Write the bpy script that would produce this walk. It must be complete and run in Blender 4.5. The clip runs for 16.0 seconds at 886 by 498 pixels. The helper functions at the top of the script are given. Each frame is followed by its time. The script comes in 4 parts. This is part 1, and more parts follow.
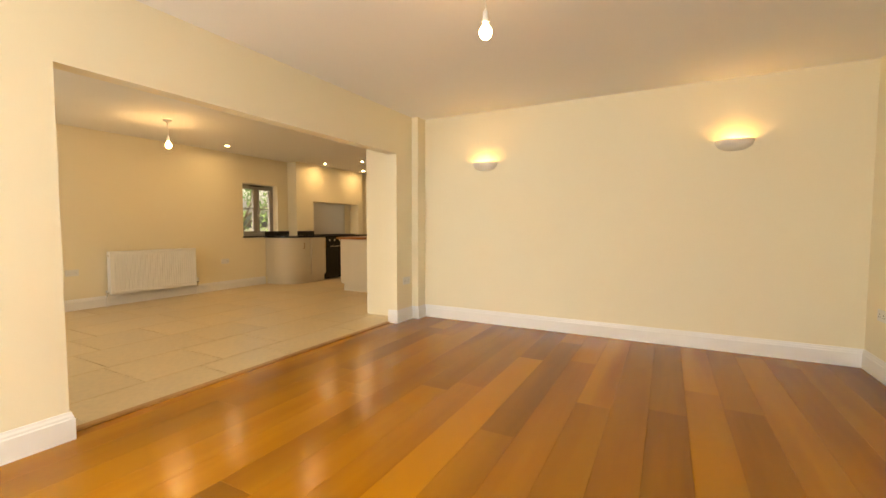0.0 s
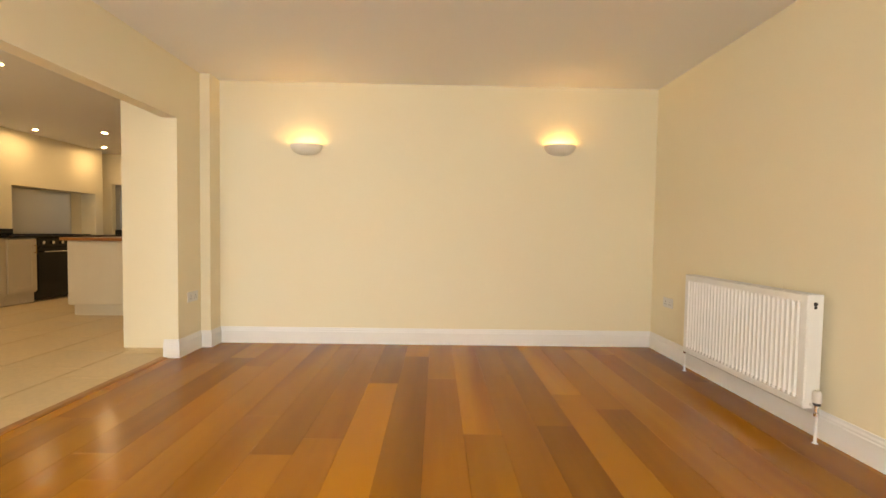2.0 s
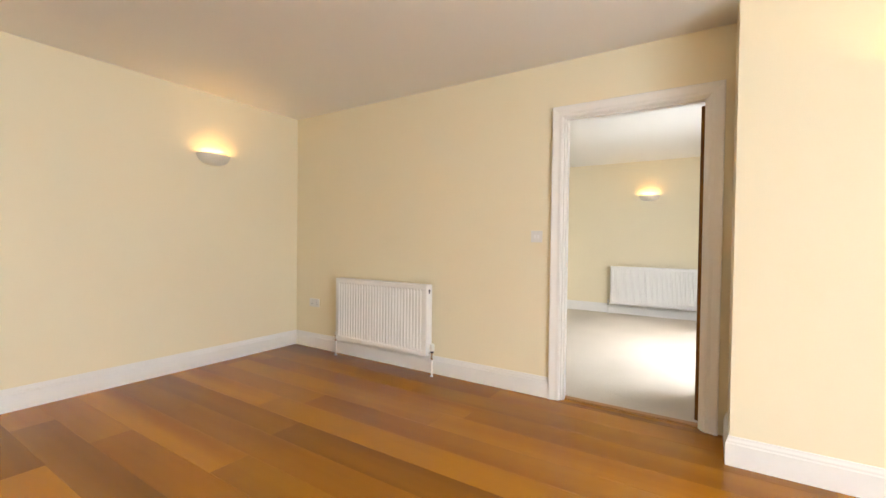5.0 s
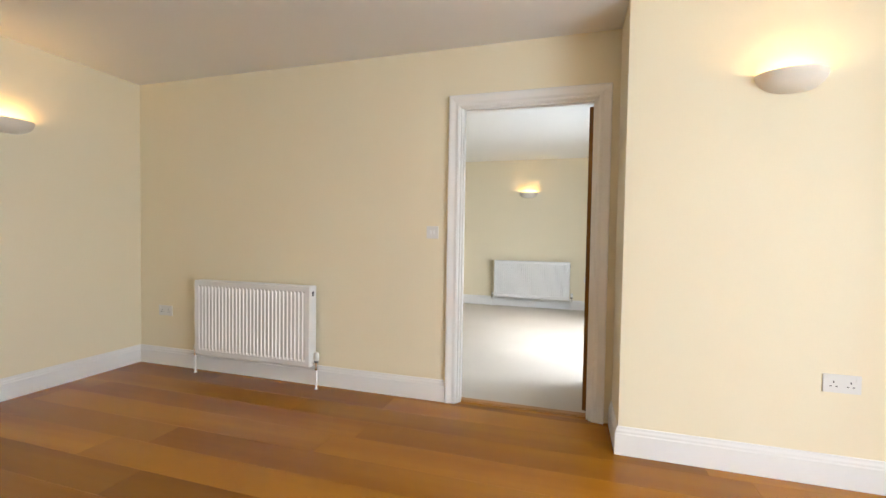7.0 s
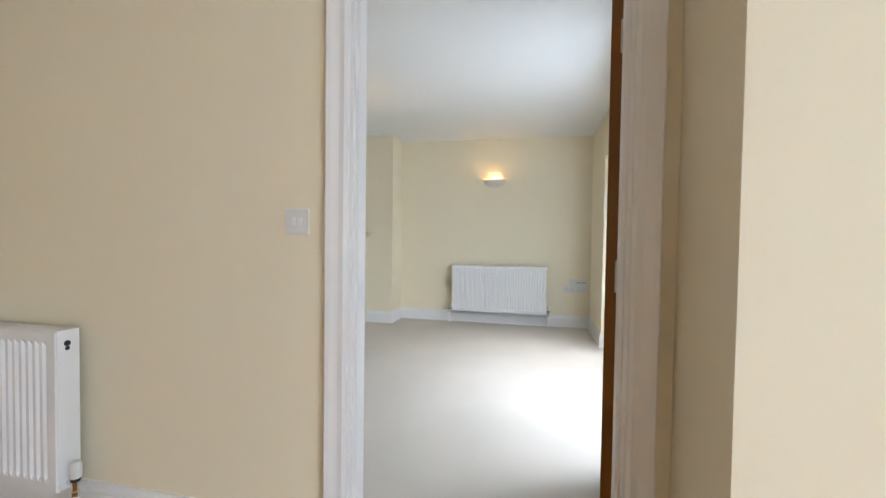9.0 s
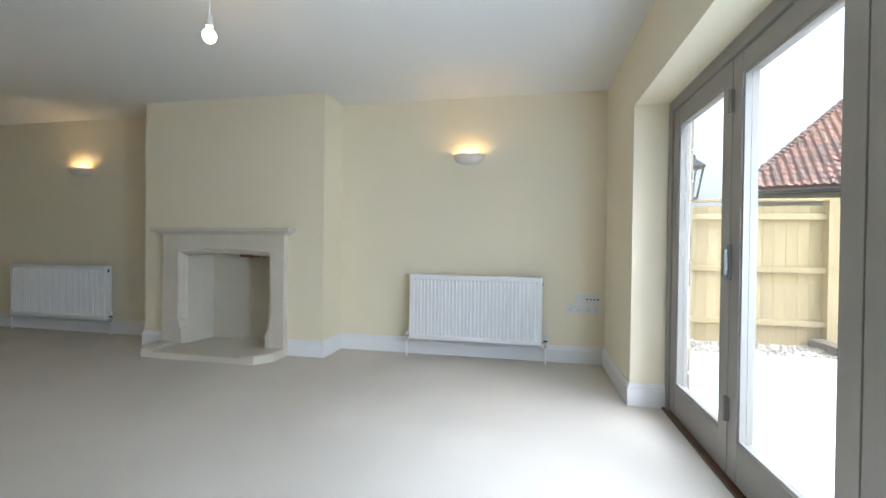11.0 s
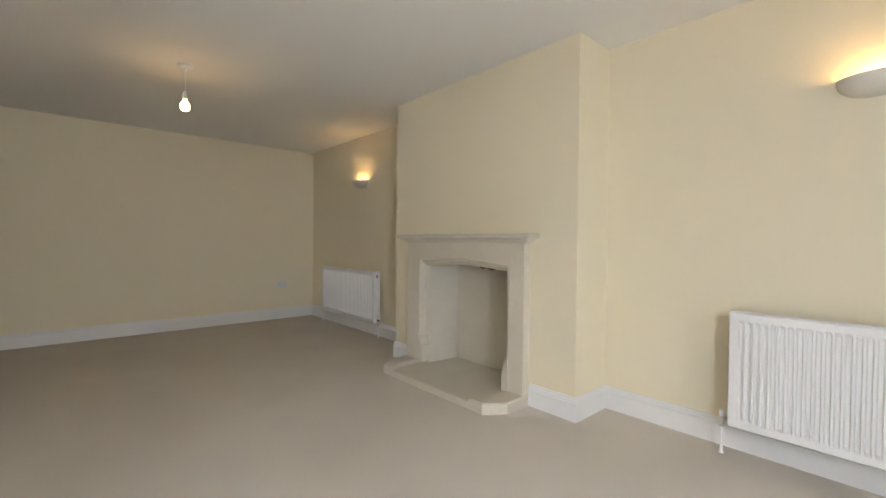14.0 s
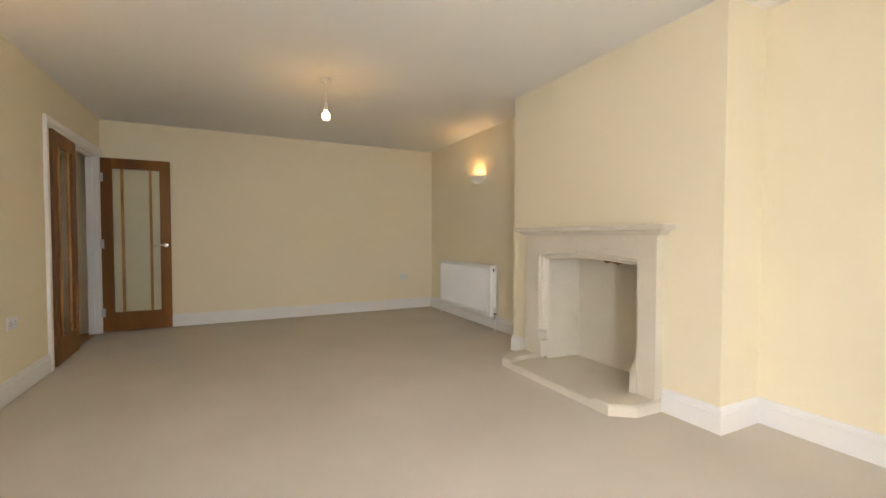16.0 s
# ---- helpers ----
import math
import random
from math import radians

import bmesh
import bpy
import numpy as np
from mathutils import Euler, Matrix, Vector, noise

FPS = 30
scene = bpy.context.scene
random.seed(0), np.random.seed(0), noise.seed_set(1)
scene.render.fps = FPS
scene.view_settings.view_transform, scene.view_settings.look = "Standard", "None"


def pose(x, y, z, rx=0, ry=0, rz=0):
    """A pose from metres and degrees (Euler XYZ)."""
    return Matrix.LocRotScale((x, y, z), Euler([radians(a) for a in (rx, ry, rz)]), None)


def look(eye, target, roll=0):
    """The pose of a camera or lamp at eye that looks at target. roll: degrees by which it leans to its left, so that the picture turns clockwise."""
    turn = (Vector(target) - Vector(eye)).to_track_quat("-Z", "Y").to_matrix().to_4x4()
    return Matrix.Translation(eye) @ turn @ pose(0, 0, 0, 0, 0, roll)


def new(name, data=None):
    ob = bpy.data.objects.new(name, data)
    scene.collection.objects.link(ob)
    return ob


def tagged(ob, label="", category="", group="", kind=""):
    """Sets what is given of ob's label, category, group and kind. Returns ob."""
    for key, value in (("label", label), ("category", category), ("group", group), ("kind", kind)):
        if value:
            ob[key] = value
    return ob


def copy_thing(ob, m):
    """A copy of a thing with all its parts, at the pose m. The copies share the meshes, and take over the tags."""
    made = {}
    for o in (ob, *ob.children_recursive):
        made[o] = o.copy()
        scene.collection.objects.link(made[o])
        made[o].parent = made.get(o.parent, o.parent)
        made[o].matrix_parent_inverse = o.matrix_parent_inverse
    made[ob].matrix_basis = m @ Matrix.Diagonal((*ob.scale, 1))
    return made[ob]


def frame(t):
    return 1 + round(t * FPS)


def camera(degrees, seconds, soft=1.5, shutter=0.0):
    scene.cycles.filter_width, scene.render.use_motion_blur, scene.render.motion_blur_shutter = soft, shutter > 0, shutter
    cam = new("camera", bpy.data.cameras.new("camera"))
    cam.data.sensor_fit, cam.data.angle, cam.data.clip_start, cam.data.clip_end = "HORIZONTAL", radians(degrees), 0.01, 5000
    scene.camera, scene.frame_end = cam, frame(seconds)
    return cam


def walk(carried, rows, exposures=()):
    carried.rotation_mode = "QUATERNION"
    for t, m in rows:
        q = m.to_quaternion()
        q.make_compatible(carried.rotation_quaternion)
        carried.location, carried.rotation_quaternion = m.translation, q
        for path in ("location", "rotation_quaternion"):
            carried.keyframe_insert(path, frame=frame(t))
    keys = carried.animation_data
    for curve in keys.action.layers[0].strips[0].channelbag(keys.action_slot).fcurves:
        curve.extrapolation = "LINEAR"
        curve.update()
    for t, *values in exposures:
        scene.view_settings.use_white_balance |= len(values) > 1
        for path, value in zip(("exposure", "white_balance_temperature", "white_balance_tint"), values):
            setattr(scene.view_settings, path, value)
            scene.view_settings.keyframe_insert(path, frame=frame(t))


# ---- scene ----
cam = camera(93.1, 16.0)
PATH = [
    (0, (-1.413, -4.495, 1.123), (-2.353, -2.734, 1.015), 0.1),
    (0.5, (-1.597, -4.349, 1.113), (-2.437, -2.537, 0.998), 0.3),
    (1, (-1.72, -4.174, 1.078), (-2.319, -2.27, 0.963), 0.8),
    (1.5, (-1.857, -4.002, 1.087), (-2.18, -2.033, 0.982), 0.7),
    (2, (-2.052, -3.935, 1.054), (-2.02, -1.937, 0.978), 0.9),
    (2.5, (-2.232, -3.937, 1.048), (-1.853, -1.973, 0.984), 1.1),
    (3, (-2.423, -3.923, 1.042), (-1.664, -2.073, 0.993), 1.1),
    (3.5, (-2.567, -3.875, 1.065), (-1.467, -2.205, 1.016), 0.8),
    (4, (-2.729, -3.875, 1.086), (-1.35, -2.427, 1.04), 0.65),
    (4.5, (-2.87, -3.854, 1.146), (-1.32, -2.592, 1.091), 0.9),
    (5, (-2.982, -3.795, 1.134), (-1.299, -2.716, 1.096), 0.7),
    (7.5, (-2.573, -3.547, 1.167), (-0.642, -3.033, 1.09), 1.0),
    (8, (-2.205, -3.488, 1.18), (-0.264, -3.012, 1.099), 0.9),
    (10.5, (-0.013, -3.526, 1.035), (1.948, -3.131, 1.011), 0.8),
    (11, (0.342, -3.506, 1.042), (2.303, -3.111, 1.023), 0.7),
    (11.5, (0.693, -3.527, 1.055), (2.65, -3.112, 1.037), 0.7),
    (12, (1.029, -3.418, 1.097), (2.949, -2.861, 1.068), 0.7),
    (12.5, (1.289, -3.297, 1.129), (3.126, -2.507, 1.089), 0.7),
    (13, (1.445, -3.196, 1.132), (3.134, -2.124, 1.095), 0.6),
    (13.5, (1.517, -3.118, 1.13), (3.026, -1.806, 1.088), 0.5),
    (14, (1.528, -3.08, 1.121), (2.854, -1.583, 1.085), 0.5),
    (14.5, (1.547, -3.09, 1.12), (2.716, -1.467, 1.075), 0.2),
    (15, (1.513, -3.081, 1.116), (2.56, -1.378, 1.069), 0.2),
    (15.5, (1.5, -3.074, 1.113), (2.447, -1.314, 1.058), 0.2),
    (16, (1.466, -3.065, 1.101), (2.356, -1.275, 1.042), 0.1),
]
EXPOSURES = [(0.0, 0.22, 8100, 14), (2.5, 0.2, 7650, 14), (3.5, 0.27, 7300, 14), (5.0, 0.25, 6600, 14), (7.5, -0.02, 6000, 12), (8.2, -0.12, 5850, 12), (10.3, -0.15, 5350, 10), (12.0, -0.05, 5300, 9), (12.5, -0.15, 5550, 12), (14.0, 0.08, 6100, 15), (16.0, 0.58, 6700, 17)]
walk(cam, [(t, look(eye, target, roll)) for t, eye, target, roll in PATH], EXPOSURES)

# ---- light ----
world = bpy.data.worlds.new("overcast_sky")
scene.world = world
world.use_nodes = True
wn = world.node_tree
sky = wn.nodes.new("ShaderNodeTexSky")
sky.sky_type = "NISHITA"
sky.sun_disc = False
sky.sun_elevation, sky.sun_rotation = radians(48), radians(200)
sky.air_density, sky.dust_density, sky.ozone_density = 1.6, 6.0, 1.0
veil = wn.nodes.new("ShaderNodeHueSaturation")
veil.inputs["Saturation"].default_value, veil.inputs["Value"].default_value = 0.30, 3.6
wn.links.new(sky.outputs[0], veil.inputs["Color"])
wn.links.new(veil.outputs[0], wn.nodes["Background"].inputs[0])
wn.nodes["Background"].inputs[1].default_value = 0.15

sun = new("sun", bpy.data.lights.new("sun", "SUN"))
sun.data.energy, sun.data.angle, sun.data.color = 1.2, radians(25), (1.0, 0.96, 0.9)
sun.matrix_world = pose(0, 0, 8, 42, 0, 20)


def sky_area(name, width, height, m, watts, color):
    lamp = new(name, bpy.data.lights.new(name, "AREA"))
    lamp.data.shape, lamp.data.size, lamp.data.size_y = "RECTANGLE", width, height
    lamp.data.energy, lamp.data.color = watts, color
    lamp.matrix_world = m
    return lamp


DAY = (0.80, 0.92, 1.0)
sky_area("sky_light_patio", 0.44, 0.9, pose(1.225, -4.56, 1.25, 72, 0, -40), 33, DAY)
sky_area("sky_light_dining", 2.2, 1.6, pose(-2.9, -6.25, 1.15, 90, 0, 0), 60, DAY)

# added fill lamp in an invented south opening, only to brighten the kitchen
sky_area("fill_light_kitchen", 2.0, 1.6, pose(-6.3, -6.25, 1.15, 90, 0, 0), 22, DAY)
WARM = (1.0, 0.60, 0.22)

# ---- materials ----


def material(name, color, rough=0.5, metal=0.0):
    m = bpy.data.materials.new(name)
    m.use_nodes = True
    b = m.node_tree.nodes["Principled BSDF"]
    b.inputs["Base Color"].default_value = (*color, 1)
    b.inputs["Roughness"].default_value = rough
    b.inputs["Metallic"].default_value = metal
    return m


def node(m, kind, **inputs):
    n = m.node_tree.nodes.new(kind)
    for key, value in inputs.items():
        n.inputs[key.replace("_", " ")].default_value = value
    return n


def wire(m, a, b):
    m.node_tree.links.new(a, b)


def worn(name, color, rough=0.5, metal=0.0, fine=60.0, coarse=1.5, vary=0.06, bump=0.05, depth=0.002, stretch=(1, 1, 1), rnd=0.0):
    """A surface with colour variation at two scales, a fine relief and uneven gloss."""
    m = material(name, color, rough, metal)
    b = m.node_tree.nodes["Principled BSDF"]
    tc = node(m, "ShaderNodeTexCoord")
    mp = node(m, "ShaderNodeMapping", Scale=stretch)
    wire(m, tc.outputs["Object"], mp.inputs[0])
    n1 = node(m, "ShaderNodeTexNoise", Scale=fine, Detail=5.0, Roughness=0.6)
    n2 = node(m, "ShaderNodeTexNoise", Scale=coarse, Detail=3.0)
    for n in (n1, n2):
        wire(m, mp.outputs[0], n.inputs["Vector"])
    mix = node(m, "ShaderNodeMath")
    mix.operation = "ADD"
    wire(m, n1.outputs[0], mix.inputs[0])
    wire(m, n2.outputs[0], mix.inputs[1])
    value = mix.outputs[0]
    mr = node(m, "ShaderNodeMapRange", From_Min=0.6, From_Max=1.4, To_Min=1 - vary, To_Max=1 + vary)
    wire(m, value, mr.inputs[0])
    hsv = node(m, "ShaderNodeHueSaturation", Color=(*color, 1))
    out = mr.outputs[0]
    if rnd:
        info = node(m, "ShaderNodeObjectInfo")
        r2 = node(m, "ShaderNodeMapRange", To_Min=1 - rnd, To_Max=1 + rnd)
        wire(m, info.outputs["Random"], r2.inputs[0])
        mul = node(m, "ShaderNodeMath")
        mul.operation = "MULTIPLY"
        wire(m, out, mul.inputs[0])
        wire(m, r2.outputs[0], mul.inputs[1])
        out = mul.outputs[0]
    wire(m, out, hsv.inputs["Value"])
    wire(m, hsv.outputs[0], b.inputs["Base Color"])
    rr = node(m, "ShaderNodeMapRange", From_Min=0.3, From_Max=0.7, To_Min=max(rough - 0.06, 0.02), To_Max=min(rough + 0.06, 1))
    wire(m, n2.outputs[0], rr.inputs[0])
    wire(m, rr.outputs[0], b.inputs["Roughness"])
    if bump:
        bp = node(m, "ShaderNodeBump", Strength=bump, Distance=depth)
        wire(m, n1.outputs[0], bp.inputs["Height"])
        wire(m, bp.outputs[0], b.inputs["Normal"])
    return m


def oak(name, dark, light, rough, along, rnd=True, coat=0.0):
    """Oak: long wavering grain along one axis, each piece with a tone and cut of its own."""
    m = material(name, light, rough)
    b = m.node_tree.nodes["Principled BSDF"]
    tc, info = node(m, "ShaderNodeTexCoord"), node(m, "ShaderNodeObjectInfo")
    add = node(m, "ShaderNodeVectorMath")
    add.operation = "MULTIPLY_ADD"
    add.inputs[1].default_value = (31.0, 47.0, 13.0)
    wire(m, info.outputs["Random"], add.inputs[0])
    wire(m, tc.outputs["Object"], add.inputs[2])
    scale = [2.6, 2.6, 2.6]
    scale[along] = 0.22
    mp = node(m, "ShaderNodeMapping", Scale=tuple(scale))
    wire(m, add.outputs[0], mp.inputs[0])
    broad = node(m, "ShaderNodeTexNoise", Scale=1.0, Detail=2.0, Distortion=0.3)
    grain = node(m, "ShaderNodeTexNoise", Scale=8.0, Detail=2.0, Roughness=0.5)
    for n in (broad, grain):
        wire(m, mp.outputs[0], n.inputs["Vector"])
    f = node(m, "ShaderNodeMath")
    f.operation = "MULTIPLY_ADD"
    f.inputs[1].default_value = 0.11
    wire(m, grain.outputs[0], f.inputs[0])
    g = node(m, "ShaderNodeMath")
    g.operation = "MULTIPLY"
    g.inputs[1].default_value = 0.89
    wire(m, broad.outputs[0], g.inputs[0])
    wire(m, g.outputs[0], f.inputs[2])
    ramp = node(m, "ShaderNodeValToRGB")
    ramp.color_ramp.elements[0].position, ramp.color_ramp.elements[0].color = 0.34, (*dark, 1)
    ramp.color_ramp.elements[1].position, ramp.color_ramp.elements[1].color = 0.62, (*light, 1)
    wire(m, f.outputs[0], ramp.inputs[0])
    hsv = node(m, "ShaderNodeHueSaturation")
    tone = node(m, "ShaderNodeMapRange", To_Min=0.66 if rnd else 0.96, To_Max=1.04 if rnd else 1.04)
    wire(m, info.outputs["Random"], tone.inputs[0])
    wire(m, tone.outputs[0], hsv.inputs["Value"])
    wire(m, ramp.outputs[0], hsv.inputs["Color"])
    wire(m, hsv.outputs[0], b.inputs["Base Color"])
    rr = node(m, "ShaderNodeMapRange", From_Min=0.3, From_Max=0.7, To_Min=rough - 0.02, To_Max=rough + 0.03)
    wire(m, grain.outputs[0], rr.inputs[0])
    wire(m, rr.outputs[0], b.inputs["Roughness"])
    b.inputs["Specular IOR Level"].default_value = 0.25 if rnd else 0.35
    b.inputs["Coat Weight"].default_value = coat
    b.inputs["Coat Roughness"].default_value = 0.12
    return m


def glowing(name, color, strength):
    m = material(name, (0.9, 0.9, 0.85), 0.3)
    b = m.node_tree.nodes["Principled BSDF"]
    b.inputs["Emission Color"].default_value = (*color, 1)
    b.inputs["Emission Strength"].default_value = strength
    return m


def glass(name, rough=0.0, color=(1, 1, 1)):
    m = material(name, color, rough)
    b = m.node_tree.nodes["Principled BSDF"]
    b.inputs["Transmission Weight"].default_value = 1.0
    b.inputs["IOR"].default_value = 1.45
    return m


PAINT = worn("cream_wall_paint", (0.84, 0.76, 0.57), 0.75, fine=180, coarse=0.9, vary=0.016, bump=0.03, depth=0.001)
CEIL = worn("white_ceiling_paint", (0.82, 0.81, 0.78), 0.85, fine=150, coarse=0.8, vary=0.015, bump=0.05, depth=0.001)
WHITE = worn("white_satin_paint", (0.83, 0.82, 0.80), 0.4, fine=30, coarse=2, vary=0.012, bump=0.0)
ENAMEL = material("white_enamel", (0.83, 0.83, 0.82), 0.32)
PLASTIC = worn("white_plastic", (0.76, 0.75, 0.72), 0.4, fine=80, coarse=3, vary=0.015, bump=0.0)
PLASTER = worn("matt_plaster", (0.80, 0.76, 0.68), 0.8, fine=120, coarse=6, vary=0.03, bump=0.05, depth=0.0008)
FLOOR_OAK = oak("oiled_oak_floor", (0.33, 0.116, 0.004), (0.50, 0.200, 0.008), 0.2, 1, True, 0.0)
DOOR_OAK = oak("oak_door_veneer", (0.12, 0.043, 0.003), (0.25, 0.098, 0.009), 0.45, 2, False)
STRIP_OAK = oak("oak_threshold", (0.30, 0.13, 0.03), (0.48, 0.24, 0.07), 0.35, 1, False)
CARPET = worn("beige_wool_carpet", (0.66, 0.605, 0.525), 0.95, fine=320, coarse=1.2, vary=0.10, bump=0.7, depth=0.006)
STONE = worn("cream_limestone", (0.66, 0.605, 0.50), 0.72, fine=70, coarse=5, vary=0.06, bump=0.12, depth=0.0015)
FLAG = worn("limestone_floor_tile", (0.60, 0.47, 0.285), 0.33, fine=22, coarse=2.2, vary=0.13, bump=0.06, depth=0.002, rnd=0.045)
GROUT = worn("sandy_grout", (0.54, 0.43, 0.27), 0.9, fine=80, coarse=4, vary=0.1, bump=0.2)
TIMBER_GREY = worn("grey_painted_timber", (0.30, 0.285, 0.255), 0.45, fine=50, coarse=3, vary=0.04, bump=0.05, depth=0.0008, stretch=(3, 3, 0.4))
CLEAR = glass("clear_glass")
FROST = glass("frosted_glass", 0.22, (0.80, 0.80, 0.70))
STEEL = worn("brushed_steel", (0.60, 0.59, 0.57), 0.36, 1.0, fine=50, coarse=3, vary=0.03, bump=0.0)
HINGE = worn("dark_grey_metal", (0.22, 0.21, 0.19), 0.4, 0.7, fine=60, coarse=5, vary=0.08, bump=0.0)
CHROME = material("chrome", (0.78, 0.77, 0.75), 0.12, 1.0)
BLACK = worn("black_enamel", (0.012, 0.012, 0.013), 0.18, fine=60, coarse=3, vary=0.2, bump=0.0)
GRANITE = worn("black_granite", (0.016, 0.016, 0.018), 0.1, fine=260, coarse=30, vary=0.5, bump=0.0)
DARK = material("dark_rubber", (0.015, 0.015, 0.016), 0.6)
BRASS = worn("antique_brass", (0.38, 0.25, 0.11), 0.35, 1.0, fine=70, coarse=8, vary=0.1, bump=0.0)
CREAM_UNIT = worn("putty_painted_timber", (0.60, 0.53, 0.40), 0.42, fine=60, coarse=2, vary=0.03, bump=0.05, depth=0.0008, stretch=(4, 4, 0.5))
IROKO = oak("oiled_worktop", (0.20, 0.07, 0.018), (0.36, 0.15, 0.04), 0.3, 1, False)
FENCE_WOOD = worn("pale_softwood", (0.43, 0.345, 0.18), 0.8, fine=26, coarse=5, vary=0.16, bump=0.25, depth=0.002, stretch=(6, 6, 0.5), rnd=0.08)
PAVING = worn("pale_paving_stone", (0.70, 0.69, 0.65), 0.8, fine=30, coarse=3, vary=0.08, bump=0.15, rnd=0.06)
GRAVEL = worn("pale_gravel", (0.50, 0.45, 0.38), 0.9, fine=40, coarse=20, vary=0.25, bump=0.3, depth=0.01)
SOIL = worn("grass_and_soil", (0.09, 0.085, 0.045), 0.95, fine=20, coarse=1, vary=0.35, bump=0.5, depth=0.02)
SLEEPER = worn("weathered_grey_timber", (0.17, 0.14, 0.11), 0.9, fine=30, coarse=5, vary=0.25, bump=0.3, stretch=(0.5, 5, 5))
DARK_SILL = worn("dark_hardwood", (0.11, 0.06, 0.032), 0.45, fine=40, coarse=4, vary=0.15, bump=0.05, stretch=(0.4, 5, 5))
CLAY = worn("weathered_clay_tile", (0.37, 0.205, 0.15), 0.85, fine=25, coarse=3, vary=0.22, bump=0.2)
CLAY_DARK = worn("sooty_clay_tile", (0.26, 0.17, 0.135), 0.9, fine=25, coarse=3, vary=0.25, bump=0.2)
RUBBLE = worn("rubble_stone", (0.40, 0.36, 0.28), 0.9, fine=9, coarse=3, vary=0.3, bump=0.6, depth=0.02)
IRON = worn("black_painted_iron", (0.02, 0.02, 0.021), 0.45, fine=60, coarse=5, vary=0.2, bump=0.05)
SOOT = worn("rusty_brown_deposit", (0.22, 0.085, 0.03), 0.95, fine=40, coarse=9, vary=0.4, bump=0.6, depth=0.01)
LEAF = worn("green_leaves", (0.11, 0.19, 0.045), 0.6, fine=14, coarse=2, vary=0.4, bump=0.0, rnd=0.2)
BARK = worn("brown_bark", (0.10, 0.07, 0.045), 0.9, fine=20, coarse=4, vary=0.3, bump=0.5, depth=0.01)
BULB = glowing("lit_bulb", (1.0, 0.60, 0.20), 42)
BULB_KITCHEN = glowing("lit_kitchen_bulb", (1.0, 0.64, 0.28), 190)
BULB_BRIGHT = glowing("lit_bright_bulb", (1.0, 0.66, 0.32), 50)
SCONCE_BULB = glowing("lit_lamp", WARM, 100)
SPOT = glowing("lit_spot", (1.0, 0.72, 0.38), 500)

# ---- building blocks ----


def box(bm, x0, x1, y0, y1, z0, z1, bevel=0.0):
    vs = [bm.verts.new((x, y, z)) for x in (x0, x1) for y in (y0, y1) for z in (z0, z1)]
    fs = [bm.faces.new([vs[i] for i in q]) for q in ((0, 1, 3, 2), (4, 6, 7, 5), (0, 4, 5, 1), (2, 3, 7, 6), (0, 2, 6, 4), (1, 5, 7, 3))]
    if bevel:
        es = list({e for f in fs for e in f.edges})
        bmesh.ops.bevel(bm, geom=es, offset=bevel, segments=2, affect="EDGES", profile=0.6)


def boxed(*args, bevel=0.0):
    bm = bmesh.new()
    box(bm, *args, bevel=bevel)
    return bm


def lathe(bm, profile, segments=24, centre=(0, 0, 0), start=0.0, sweep_angle=360.0, axis="z"):
    """Turns (radius, height) pairs about an axis."""
    closed = sweep_angle >= 360
    count = segments if closed else segments + 1
    rings = []
    for i in range(count):
        a = radians(start + sweep_angle * i / segments)
        ring = []
        for r, h in profile:
            p = (r * math.cos(a), r * math.sin(a), h)
            if axis == "y":
                p = (p[0], p[2], p[1])
            elif axis == "x":
                p = (p[2], p[0], p[1])
            ring.append(bm.verts.new((p[0] + centre[0], p[1] + centre[1], p[2] + centre[2])))
        rings.append(ring)
    for i in range(segments):
        a, b = rings[i], rings[(i + 1) % count]
        for j in range(len(profile) - 1):
            bm.faces.new((a[j], b[j], b[j + 1], a[j + 1]))
    bmesh.ops.remove_doubles(bm, verts=bm.verts[:], dist=1e-5)
    bmesh.ops.recalc_face_normals(bm, faces=bm.faces[:])


def sweep(bm, path, profile, place):
    """Runs a profile of (offset, rise) pairs along a flat path with mitred corners; place maps (u, v, rise) to the room."""
    rings = []
    n = len(path)
    for i in range(n):
        p = Vector(path[i])
        dirs = []
        if i > 0:
            dirs.append((p - Vector(path[i - 1])).normalized())
        if i < n - 1:
            dirs.append((Vector(path[i + 1]) - p).normalized())
        norms = [Vector((-d.y, d.x)) for d in dirs]
        m = sum(norms, Vector((0, 0))) / len(norms)
        m = m / max(m.length_squared, 0.2)
        rings.append([bm.verts.new(place(p.x + m.x * o, p.y + m.y * o, h)) for o, h in profile])
    for a, b in zip(rings, rings[1:]):
        for j in range(len(profile)):
            k = (j + 1) % len(profile)
            bm.faces.new((a[j], b[j], b[k], a[k]))
    bm.faces.new(rings[0])
    bm.faces.new(rings[-1][::-1])
    bmesh.ops.recalc_face_normals(bm, faces=bm.faces[:])


def part(name, bm, mat, parent=None, label="", smooth=False):
    me = bpy.data.meshes.new(name)
    bm.normal_update()
    if smooth:
        for f in bm.faces:
            f.smooth = True
        for e in bm.edges:
            if len(e.link_faces) == 2 and e.calc_face_angle(0) > 0.6:
                e.smooth = False
    bm.to_mesh(me)
    bm.free()
    me.materials.append(mat)
    ob = new(name, me)
    ob.parent = parent
    if label:
        ob["label"] = label
    return ob


def thing(name, label, category, m=None, group="", kind=""):
    ob = new(name)
    ob.empty_display_size = 0.1
    if m is not None:
        ob.matrix_world = m
    return tagged(ob, label, category, group, kind)


def structure(name, bm, mat, label, category):
    return tagged(part(name, bm, mat), label, category, kind="structure")


